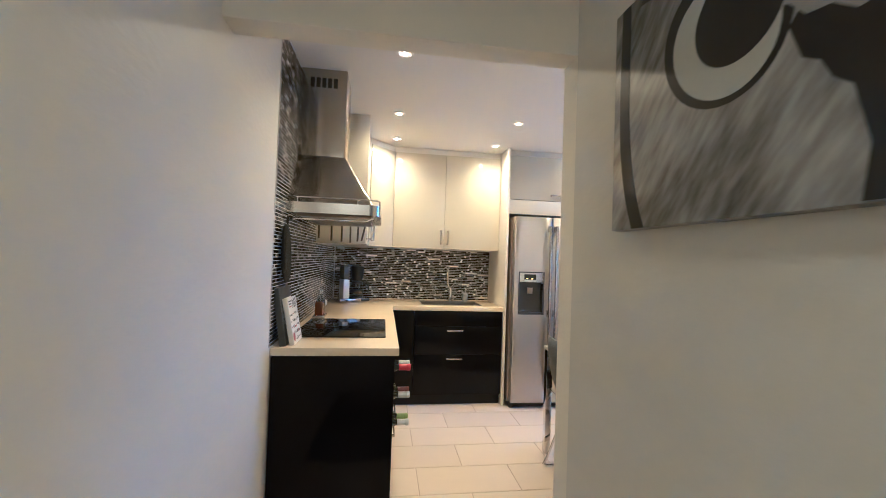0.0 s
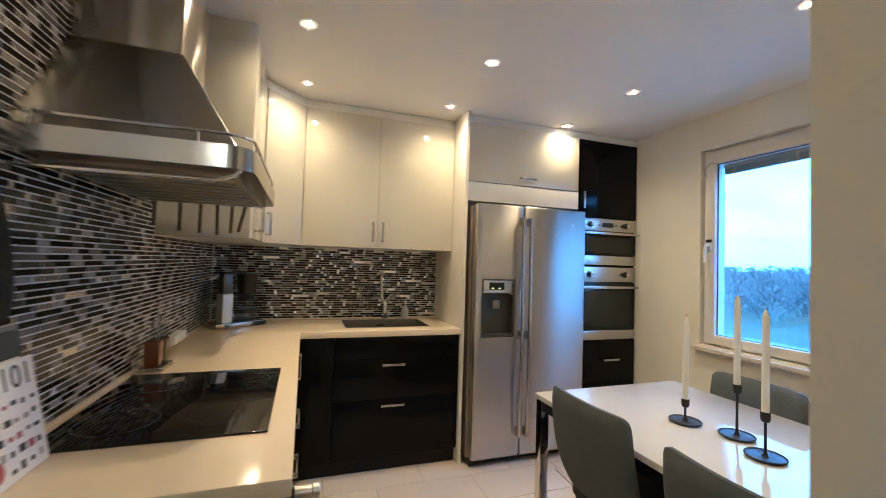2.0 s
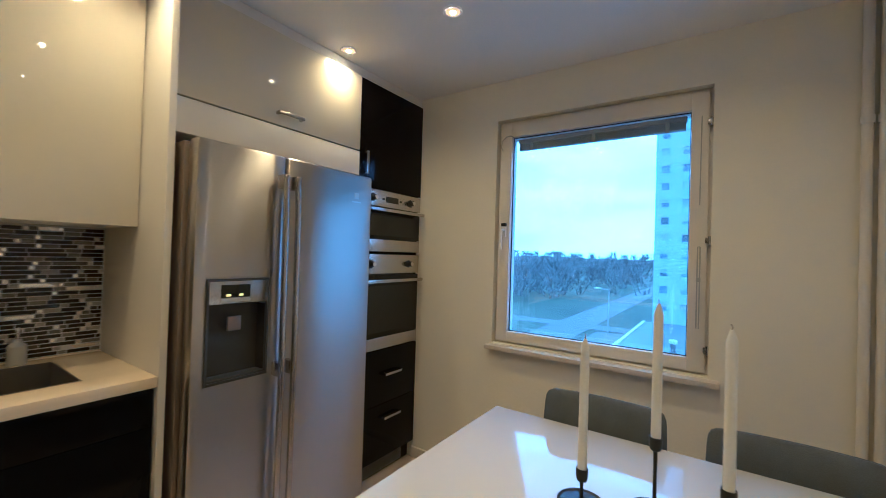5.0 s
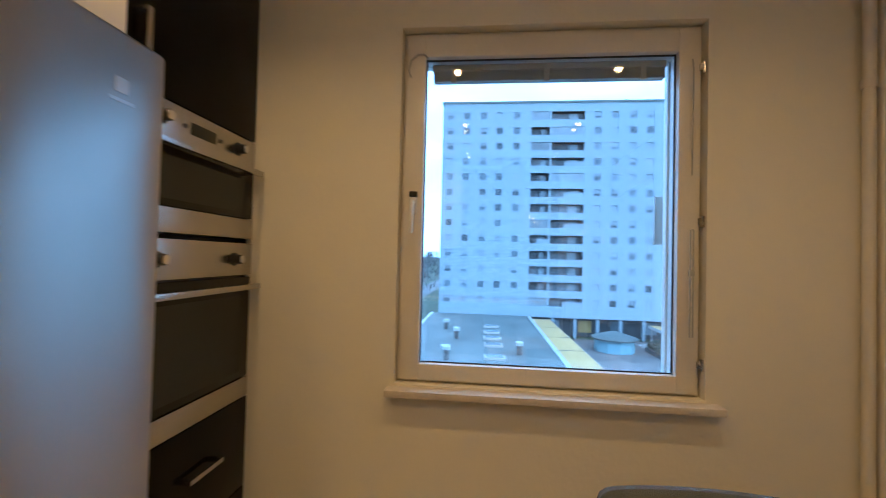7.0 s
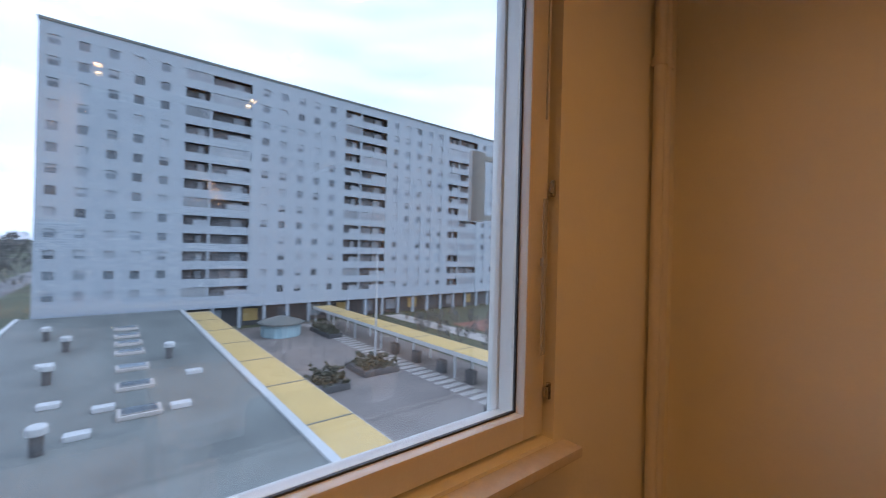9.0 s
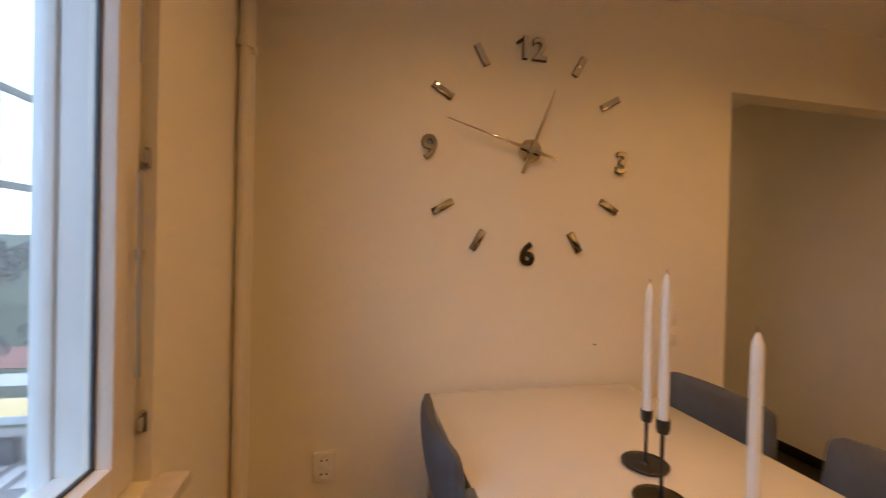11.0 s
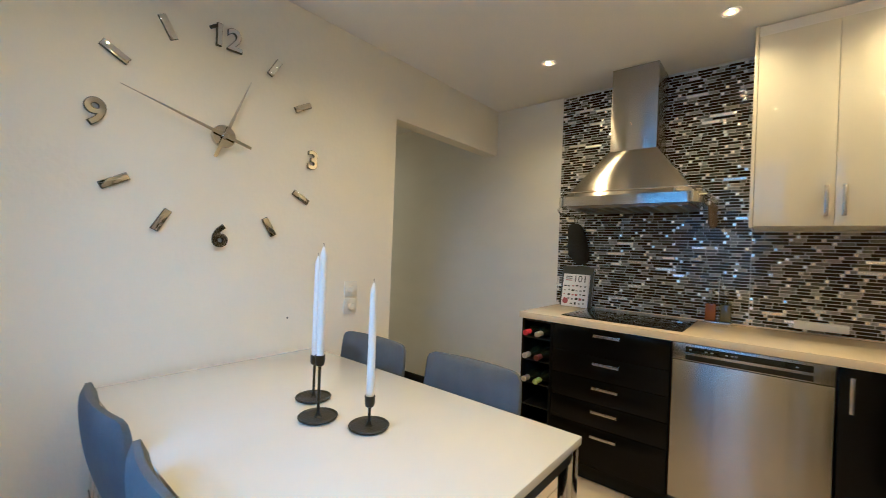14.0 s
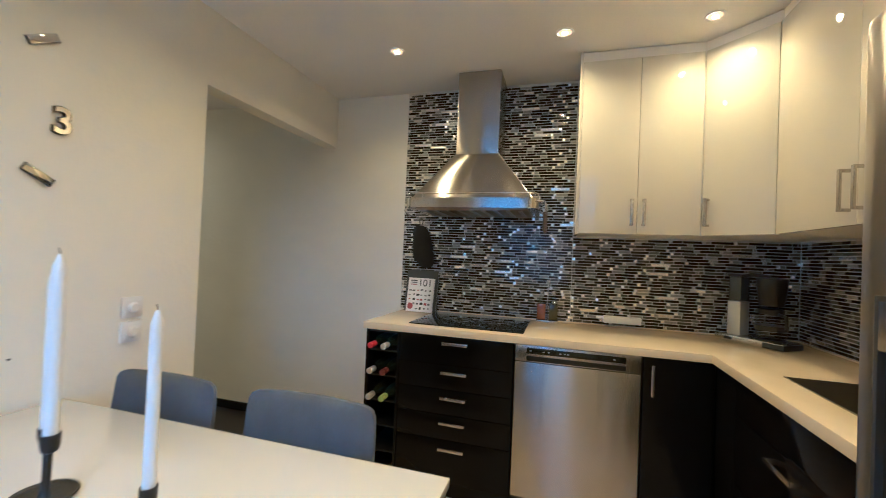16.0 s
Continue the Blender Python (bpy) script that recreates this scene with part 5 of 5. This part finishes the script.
# white apartment slab across the yard
FX, FTOP, FBOT, FN, FS = 78.0, 30.7, -9.3, 9.6, -102.0
ROWS = [29.1 - 2.9 * r for r in range(13)]
wins, balcs = [], []
for k in range(-1, 4):
    base = -7.1 - 27.3 * k
    for off in (-12.1, -15.2, -18.4, -21.4, -24.6):
        y = base + off
        if FS + 1 < y < FN - 0.4:
            wins.append(y)
    if k >= 0:
        balcs += [(base - 3.4, base), (base - 9.7, base - 3.75)]
apt = thing("apartment_building", (FX + 7, (FN + FS) / 2, GROUND), "long white thirteen-storey apartment block across the yard", "building")
holes = []
for z in ROWS:
    for y in wins:
        holes.append((y - 0.6, y + 0.6, z - 1.35, z - 0.1))
    for a, b_ in balcs:
        holes.append((max(a, FS + 0.5), b_, z - 1.55, z))
vs, fs = [], []


def quad(a, b_, c, d):
    i = len(vs)
    vs.extend((a, b_, c, d))
    fs.append((i, i + 1, i + 2, i + 3))


# the front in strips: full-width bands between storeys, and piers between the openings of a storey
edges_z = [FTOP]
for z in ROWS:
    row = sorted((h for h in holes if abs(h[3] - z) < 0.2), key=lambda h: h[0])
    quad((FX, FN, edges_z[-1]), (FX, FS, edges_z[-1]), (FX, FS, z), (FX, FN, z))
    y = FS
    for h0, h1, g0, g1 in row:
        quad((FX, y, z), (FX, h0, z), (FX, h0, z - 1.55), (FX, y, z - 1.55))
        if g1 < z - 0.01:
            quad((FX, h0, z), (FX, h1, z), (FX, h1, g1), (FX, h0, g1))
        if g0 > z - 1.54:
            quad((FX, h0, g0), (FX, h1, g0), (FX, h1, z - 1.55), (FX, h0, z - 1.55))
        for p, q in (((h0, g0), (h0, g1)), ((h1, g0), (h1, g1)), ((h0, g0), (h1, g0)), ((h0, g1), (h1, g1))):
            quad((FX, *p), (FX, *q), (FX + 0.3, *q), (FX + 0.3, *p))
        y = h1
    quad((FX, y, z), (FX, FN, z), (FX, FN, z - 1.55), (FX, y, z - 1.55))
    edges_z.append(z - 1.55)
quad((FX, FN, edges_z[-1]), (FX, FS, edges_z[-1]), (FX, FS, FBOT), (FX, FN, FBOT))
for a, b_, c, d in (((FX, FN), (FX + 14, FN), FTOP, FBOT), ((FX, FS), (FX + 14, FS), FTOP, FBOT), ((FX + 14, FN), (FX + 14, FS), FTOP, FBOT)):
    quad((*a, c), (*b_, c), (*b_, d), (*a, d))
quad((FX, FN, FBOT), (FX, FS, FBOT), (FX + 14, FS, FBOT), (FX + 14, FN, FBOT))
me = bpy.data.meshes.new("wall")
me.from_pydata([tuple(Vector(v) - OFFSET[apt]) for v in vs], [], fs)
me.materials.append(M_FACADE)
fw = new("wall", me)
fw.parent = apt
OFFSET[fw] = OFFSET[apt]
rf = box(FX - 0.15, FX + 14.15, FS - 0.15, FN + 0.15, FTOP, FTOP + 0.35)
part("roof", rf, M_FELT, apt, "dark roof edge")
rng = random.Random(11)
for i in range(14):
    y, x = FS + 6 + i * 7.8 + rng.uniform(-2, 2), FX + rng.uniform(2, 10)
    h = rng.uniform(0.6, 2.2)
    part("roof_vent", lathe([(0.3, 0), (0.3, h), (0.45, h), (0.45, h + 0.25)], (x, y, FTOP + 0.3), 10), M_GFLOOR, apt)
for y in (1.5, -25.5, -52.8, -80):
    part("stair_head", box(FX + 4, FX + 9, y - 2.2, y + 2.2, FTOP + 0.3, FTOP + 1.6), M_FACADE, apt)
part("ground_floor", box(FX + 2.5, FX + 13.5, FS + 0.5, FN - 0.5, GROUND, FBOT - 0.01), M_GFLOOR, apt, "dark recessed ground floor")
for i in range(28):
    y = FN - 1.0 - i * 4.05
    part("column", box(FX + 0.2, FX + 0.7, y - 0.25, y + 0.25, GROUND, FBOT - 0.005), M_FACADE, apt)
for i in range(18):
    y = FN - 4 - i * 5.9
    part("ground_window", box(FX + 2.44, FX + 2.5, y - 1.2, y + 1.2, GROUND + 0.8, GROUND + 3.0), (M_WINBLIND, M_YELLOW, M_WINDARK)[i % 3], apt)


def shared(name, bm, mats):
    me = bpy.data.meshes.new(name)
    bmesh.ops.recalc_face_normals(bm, faces=bm.faces)
    bm.to_mesh(me)
    bm.free()
    for m in mats:
        me.materials.append(m)
    return me


def far_window(split):
    b = box(0.18, 0.24, -0.6, 0.6, -0.625, 0.625, mi=0)
    box(0.16, 0.18, -0.56, 0.56, -0.585 , 0.585, bm=b, mi=1)
    if split > 0:
        box(0.14, 0.16, -0.56, 0.56, 0.585 - 1.17 * split, 0.585, bm=b, mi=2)
    return shared("far_window", b, [M_FACADE, M_WINDARK, M_WINBLIND])


def far_balcony(w, kind):
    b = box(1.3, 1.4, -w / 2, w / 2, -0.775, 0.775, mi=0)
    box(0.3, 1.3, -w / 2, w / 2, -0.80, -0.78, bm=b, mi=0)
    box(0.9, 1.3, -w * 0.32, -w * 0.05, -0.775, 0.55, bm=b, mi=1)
    if kind == 1:
        for i in range(4):
            box(0.12, 0.15, -w / 2 + w * i / 4 + 0.03, -w / 2 + w * (i + 1) / 4 - 0.03, -0.77, 0.77, bm=b, mi=1)
    if kind == 2:
        box(0.10, 0.14, -w / 2, w * 0.1, -0.775, 0.1, bm=b, mi=2)
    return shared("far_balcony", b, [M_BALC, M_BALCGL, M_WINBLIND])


kinds = [far_window(s) for s in (0, 0, 0.35, 0.6, 1.0, 1.0)]
bal = {(w, k): far_balcony(w, k) for w in (3.4, 5.95) for k in (0, 1, 2)}
for z in ROWS:
    for y in wins:
        o = new("window", rng.choice(kinds))
        o.parent, o.location = apt, Vector((FX, y, z - 0.725)) - OFFSET[apt]
    for a, b_ in balcs:
        if a < FS + 0.5:
            continue
        w = 3.4 if b_ - a < 4 else 5.95
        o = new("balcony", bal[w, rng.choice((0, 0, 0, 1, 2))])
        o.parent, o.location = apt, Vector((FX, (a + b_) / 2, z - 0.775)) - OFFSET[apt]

# low flat-roofed building in the yard
low = thing("low_building", (44, 2, GROUND), "low flat-roofed building with dark felt roof", "building")
part("wall", box(10, 76.5, -6.9, 10.6, GROUND, -9.1), M_FACADE, low)
part("roof", box(9.8, 76.7, -6.75, 10.45, -9.1, -9.0), M_FELT, low, "wet grey roofing felt")
pe = box(9.8, 76.7, -7.25, -6.75, -9.25, -8.85)
box(9.8, 76.7, 10.45, 10.85, -9.25, -8.85, bm=pe)
part("roof_edge", pe, M_PALEPAINT, low, "white metal roof edge")
for x, y in ((46.1, -2.7), (42.6, 4.9), (29.7, 4.1), (53.6, 4.6), (60, 6.5)):
    v = lathe([(0.28, 0), (0.28, 1.0), (0.27, 1.0)], (x, y, -9.0), 12, mi=0)
    lathe([(0.4, 1.0), (0.42, 1.05), (0.42, 1.35), (0.3, 1.45)], (x, y, -9.0), 12, v, mi=1)
    part("roof_vent", v, [M_GFLOOR, M_PALEPAINT], low, "dark vent pipe with white cap")
for x in (58.2, 54, 49.8, 43.9, 38.6, 32.8, 63):
    s = box(x - 0.8, x + 0.8, -1.1, 1.1, -9.0, -8.75, 0.03, mi=0)
    box(x - 0.6, x + 0.6, -0.9, 0.9, -8.75, -8.68, 0.02, bm=s, mi=1)
    part("skylight", s, [M_STRIPE, M_WINDARK], low, "flat rooflight")
for x, y in ((36.9, 4.3), (30.8, 2.7), (34.6, 1.7), (32.7, -2.1), (48, 5.5), (40, -3.8)):
    part("roof_box", box(x - 0.35, x + 0.35, y - 0.55, y + 0.55, -9.0, -8.7, 0.03), M_PALEPAINT, low)


def canopy(y0, y1, x0, x1, z, label):
    c = thing("walkway_canopy", ((x0 + x1) / 2, (y0 + y1) / 2, GROUND), label, "canopy", "ochre walkway canopies")
    part("roof_sheet", box(x0, x1, y0, y1, z - 0.12, z, 0.02), M_YELLOW, c)
    part("fascia", box(x0, x1, y0 - 0.06, y0 - 0.002, z - 0.5, z - 0.02), M_PALEPAINT, c)
    part("fascia", box(x0, x1, y1 + 0.002, y1 + 0.06, z - 0.5, z - 0.02), M_PALEPAINT, c)
    n = int((x1 - x0) / 8)
    for i in range(n + 1):
        x = x0 + 0.5 + i * 8.0
        part("seam", box(x - 0.06, x + 0.06, y0, y1, z + 0.002, z + 0.03), M_FELT, c)
        part("post", box(x - 0.1, x + 0.1, y1 - 0.4, y1 - 0.2, GROUND, z - 0.12), M_PALEPAINT, c)
        part("post", box(x - 0.1, x + 0.1, y0 + 0.2, y0 + 0.4, GROUND, z - 0.12), M_PALEPAINT, c)


canopy(-10.4, -7.35, 9, 74, -9.05, "ochre covered walkway beside the low roof")
canopy(-31.5, -28.2, 12, 77, -9.9, "ochre covered walkway across the courtyard")
# striped paving beside the second canopy
for i in range(46):
    x = 14 + i * 1.35
    structure("pavement_slab", box(x, x + 0.8, -28.0, -25.4, GROUND, GROUND + 0.09, 0.02), M_STRIPE, "pale paving slab beside the walkway", "pavement")
for x in (24, 29, 34, 39, 44, 49):
    s = thing("bench_block", (x, -28.1, GROUND), "dark block bench under the canopy", "bench", "benches")
    part("block", box(x - 0.6, x + 0.6, -29.0, -28.3, GROUND, GROUND + 1.5, 0.05), M_GFLOOR, s)
kio = thing("kiosk", (69, -19.8, GROUND), "round pale blue kiosk with dark roof", "kiosk")
part("wall", lathe([(3.0, 0), (3.0, 2.0)], (69, -19.8, GROUND), 10), M_TEAL, kio)
part("roof", lathe([(3.6, 2.0), (3.6, 2.2), (0.6, 3.1)], (69, -19.8, GROUND), 10), M_FELT, kio)


def shrubs(name, cx, cy, w, d, h, count, seed, label):
    """A planting box with a rough mass of twigs and leaves."""
    t = thing(name, (cx, cy, GROUND), label, "planter")
    part("planter_box", box(cx - w / 2, cx + w / 2, cy - d / 2, cy + d / 2, GROUND, GROUND + 0.7, 0.05), M_GFLOOR, t)
    r = random.Random(seed)
    b = bmesh.new()
    for i in range(count):
        p = Vector((cx + r.uniform(-w, w) * 0.47, cy + r.uniform(-d, d) * 0.47, GROUND + 0.65 + r.uniform(0, h) * r.random()))
        g = bmesh.ops.create_icosphere(b, subdivisions=1, radius=r.uniform(0.12, 0.3), matrix=Matrix.Translation(p))
        for v in g["verts"]:
            v.co += Vector((r.uniform(-0.1, 0.1), r.uniform(-0.1, 0.1), r.uniform(-0.1, 0.12)))
    part("shrub", b, M_HEDGE, t, "dark bare shrub", kind="stuff")
    return t


shrubs("planter", 44.5, -22.5, 5.0, 4.5, 1.3, 170, 1, "square planter of dark shrubs round the flagpole")
shrubs("planter", 42.0, -15.8, 4.5, 3.2, 1.6, 130, 2, "planter of dark shrubs in the courtyard")
shrubs("planter", 66.0, -26.0, 8.0, 2.2, 1.4, 130, 3, "long planter of dark shrubs")
shrubs("planter", 26.0, -24.8, 3.0, 1.5, 0.8, 50, 5, "small planter of dark shrubs")
fp = thing("flagpole", (45.0, -23.2, GROUND), "tall white flagpole in a planter", "flagpole")
part("pole", lathe([(0.12, 0), (0.10, 8), (0.06, 13.6), (0.02, 13.8)], (45.0, -23.2, GROUND), 12), M_PALEPAINT, fp)
structure("pavement_play", box(36, 62, -60, -50, GROUND - 0.1, GROUND + 0.05), M_REDGROUND, "red rubber playground surface", "pavement")
structure("pavement_square", box(20, 34, -70, -50, GROUND - 0.1, GROUND + 0.045), M_STRIPE, "pale paved garden square", "pavement")


def street_lamp(x, y, h):
    s = thing("street_lamp", (x, y, GROUND), "tall grey street lamp with bent arm", "street lamp", "street lamps")
    part("post", tube([(x, y, GROUND), (x, y, GROUND + h - 0.5), (x, y - 0.3, GROUND + h), (x, y + 2.0, GROUND + h + 0.2)], 0.06, 8), M_GREYPL, s)
    part("lamp_head", box(x - 0.2, x + 0.2, y + 1.6, y + 2.6, GROUND + h + 0.1, GROUND + h + 0.35, 0.05), M_PALEPAINT, s)


street_lamp(82, 17.5, 8.5)
street_lamp(140, 60, 8.5)


def woods(name, spots, seed, label):
    """Bare crowns of tapered twigs, far off, as one mass with an uneven outline and gaps."""
    r = random.Random(seed)
    b_v, b_f = [], []
    for x, y, h in spots:
        g = GROUND + max(0, 6.0 * (math.hypot(x, y) - 400) / 1000)
        wide = h * r.uniform(0.22, 0.36)
        for k in range(110):
            a, z = r.uniform(0, math.tau), r.random() ** 0.8
            rad = wide * math.sin(min(1.0, 0.15 + z) * 2.6) * r.random() ** 0.6
            px, py, pz = x + rad * math.cos(a), y + rad * math.sin(a), g + h * (0.04 + 0.80 * z)
            ln, w, lean = h * r.uniform(0.07, 0.18), h * r.uniform(0.010, 0.030), r.uniform(0.2, 0.9)
            ta = r.uniform(0, math.tau)
            i0 = len(b_v)
            b_v.append((px - w * math.sin(ta), py + w * math.cos(ta), pz))
            b_v.append((px + w * math.sin(ta), py - w * math.cos(ta), pz))
            b_v.append((px + w * math.cos(ta), py + w * math.sin(ta), pz - w))
            b_v.append((px + ln * lean * math.cos(a), py + ln * lean * math.sin(a), pz + ln))
            b_f.extend(((i0, i0 + 1, i0 + 3), (i0 + 1, i0 + 2, i0 + 3), (i0 + 2, i0, i0 + 3)))
    me = bpy.data.meshes.new(name)
    me.from_pydata(b_v, [], b_f)
    me.materials.append(M_WOODS)
    return tagged(new(name, me), label, "woods", kind="stuff")


rng = random.Random(21)
spots = []
for i in range(420):
    x = rng.uniform(120, 640)
    y = rng.uniform(0.08, 0.95) * x + rng.uniform(5, 30)
    spots.append((x, y, rng.uniform(9, 17)))
for i in range(260):
    x = rng.uniform(560, 720)
    spots.append((x, rng.uniform(20, 900), rng.uniform(15, 26)))
woods("woods_north", spots, 5, "bare dark winter woods beyond the road")
spots = [(rng.uniform(30, 260), rng.uniform(-330, -115), rng.uniform(8, 15)) for i in range(220)]
woods("woods_south", spots, 6, "bare dark trees beyond the apartment block")
spots = [(rng.uniform(34, 70), rng.uniform(-64, -38), rng.uniform(1.5, 3.5)) for i in range(50)]
woods("garden_shrubs", spots, 7, "low bare shrubs in the garden")


# ---- pieces: floor tiles and wall mosaic ----
def tile_mesh(w, d):
    b = bmesh.new()
    lo = [b.verts.new((sx * w / 2, sy * d / 2, -0.004)) for sx, sy in ((-1, -1), (1, -1), (1, 1), (-1, 1))]
    mid = [b.verts.new((sx * w / 2, sy * d / 2, -0.0015)) for sx, sy in ((-1, -1), (1, -1), (1, 1), (-1, 1))]
    hi = [b.verts.new((sx * (w / 2 - 0.0015), sy * (d / 2 - 0.0015), 0.0)) for sx, sy in ((-1, -1), (1, -1), (1, 1), (-1, 1))]
    b.faces.new(hi)
    for i in range(4):
        j = (i + 1) % 4
        b.faces.new((lo[i], lo[j], mid[j], mid[i]))
        b.faces.new((mid[i], mid[j], hi[j], hi[i]))
    return shared("floor_tile", b, [M_FLOORTILE])


tiles = {}
for r in range(-1, 10):
    y0, y1 = max(0.025 + 0.2985 * r, -0.045), min(0.025 + 0.2985 * (r + 1), YW)
    if y1 - y0 < 0.02:
        continue
    x = 0.155 + (0.30 if r % 2 == 0 else 0.0) - 0.6
    while x < XW:
        x0, x1 = max(x, 0.002), min(x + 0.6, XW)
        if x1 - x0 > 0.02:
            key = (round(x1 - x0 - 0.004, 3), round(y1 - y0 - 0.004, 3))
            if key not in tiles:
                tiles[key] = tile_mesh(*key)
            o = new("floor_tile", tiles[key])
            o.parent, o.location = floor, ((x0 + x1) / 2, (y0 + y1) / 2, 0)
        x += 0.6

PITCH, JOINT, PROUD = 0.0172, 0.0033, 0.0024
MOSAIC = [M_T_BLACK, M_T_GREY, M_T_TAUPE, M_T_SMOKE, M_T_STEEL]
strips = {}


def strip_mesh(length, k):
    h = PITCH - JOINT
    b = bmesh.new()
    c = ((-1, -1), (1, -1), (1, 1), (-1, 1))
    lo = [b.verts.new((sx * length / 2, sy * h / 2, 0)) for sx, sy in c]
    hi = [b.verts.new((sx * (length / 2 - 0.0006), sy * (h / 2 - 0.0006), PROUD)) for sx, sy in c]
    b.faces.new(hi)
    for i in range(4):
        b.faces.new((lo[i], lo[(i + 1) % 4], hi[(i + 1) % 4], hi[i]))
    return shared("mosaic_tile", b, [MOSAIC[k]])


def mosaic(wall, place, areas, near, seed):
    """Rows of glass, stone and steel strips; place(u, v) gives the matrix of a strip; near(u, v) says which are single pieces."""
    r = random.Random(seed)
    vs_, fs_, mi_ = [], [], []
    singles = 0
    for u0, u1, v0, v1 in areas:
        v = v0
        while v + PITCH <= v1 + 1e-6:
            u = u0
            carry, turn = r.random() * 0.06, r.randrange(3)
            while u < u1 - 0.006:
                # black strip, then a square of steel at times, then a grey stone strip
                turn = (turn + 1) % 3
                if turn == 1 and r.random() < 0.45:
                    continue
                ln = r.choice((0.058, 0.076, 0.100, 0.112)) if turn == 0 else 0.0165 if turn == 1 else r.choice((0.026, 0.040, 0.052, 0.066))
                if u == u0 and turn != 1:
                    ln = max(0.014, ln - carry)
                ln = min(ln, u1 - u)
                k = (r.choices((0, 3), (93, 7))[0], 4, r.choices((1, 2, 3, 0), (38, 24, 22, 16))[0])[turn]
                if turn == 0 and r.random() < 0.05:
                    k = 4
                size = round(ln - 0.0026, 4)
                m = place(u + ln / 2, v + PITCH / 2) @ Euler((r.gauss(0, 0.06 if k == 4 else 0.012), r.gauss(0, 0.045 if k == 4 else 0.008), 0)).to_matrix().to_4x4()
                if size > 0.004:
                    if singles < 300 and near(u, v):
                        key = (size, k)
                        if key not in strips:
                            strips[key] = strip_mesh(size, k)
                        o = new("mosaic_tile", strips[key])
                        o.parent, o.matrix_basis = wall, m
                        singles += 1
                    else:
                        h = PITCH - JOINT
                        i0 = len(vs_)
                        c = ((-1, -1), (1, -1), (1, 1), (-1, 1))
                        vs_.extend(tuple(m @ Vector((sx * size / 2, sy * h / 2, 0))) for sx, sy in c)
                        vs_.extend(tuple(m @ Vector((sx * (size / 2 - 0.0006), sy * (h / 2 - 0.0006), PROUD))) for sx, sy in c)
                        fs_.append((i0 + 4, i0 + 5, i0 + 6, i0 + 7))
                        fs_.extend((i0 + q, i0 + (q + 1) % 4, i0 + 4 + (q + 1) % 4, i0 + 4 + q) for q in range(4))
                        mi_.extend([k] * 5)
                u += ln
            v += PITCH
    me = bpy.data.meshes.new("mosaic_field")
    me.from_pydata(vs_, [], fs_)
    for m in MOSAIC:
        me.materials.append(m)
    me.polygons.foreach_set("material_index", mi_)
    o = new("mosaic_field", me)
    o.parent = wall
    tagged(o, "black, grey and steel strip mosaic tiles", kind="stuff")


MZ0, MZT, MZU = CT + 0.006, ZC - 0.003, UZ0
bw = box(0, 0.0035, 0.560, 1.684, MZ0, MZT)
box(0, 0.0035, 1.684, YW, MZ0, MZU, bm=bw)
part("grout_bed", bw, M_GROUT, wall_west, "grey grout between mosaic tiles")
part("grout_bed", box(0.0035, 1.620, YW - 0.0035, YW, MZ0, MZU), M_GROUT, wall_north, "grey grout between mosaic tiles")
TURN_W = Matrix(((0, 0, 1, 0), (1, 0, 0, 0), (0, 1, 0, 0), (0, 0, 0, 1)))
TURN_N = Matrix(((1, 0, 0, 0), (0, 0, -1, 0), (0, 1, 0, 0), (0, 0, 0, 1)))
mosaic(wall_west, lambda u, v: Matrix.Translation((0.0025, u, v)) @ TURN_W, [(0.562, 1.684, MZ0, MZT), (1.684, YW - 0.004, MZ0, MZU)], lambda u, v: u < 1.0 and 1.05 < v < 1.9, 31)
mosaic(wall_north, lambda u, v: Matrix.Translation((u, YW - 0.0025, v)) @ TURN_N, [(0.010, 1.619, MZ0, MZU)], lambda u, v: u > 0.6, 32)
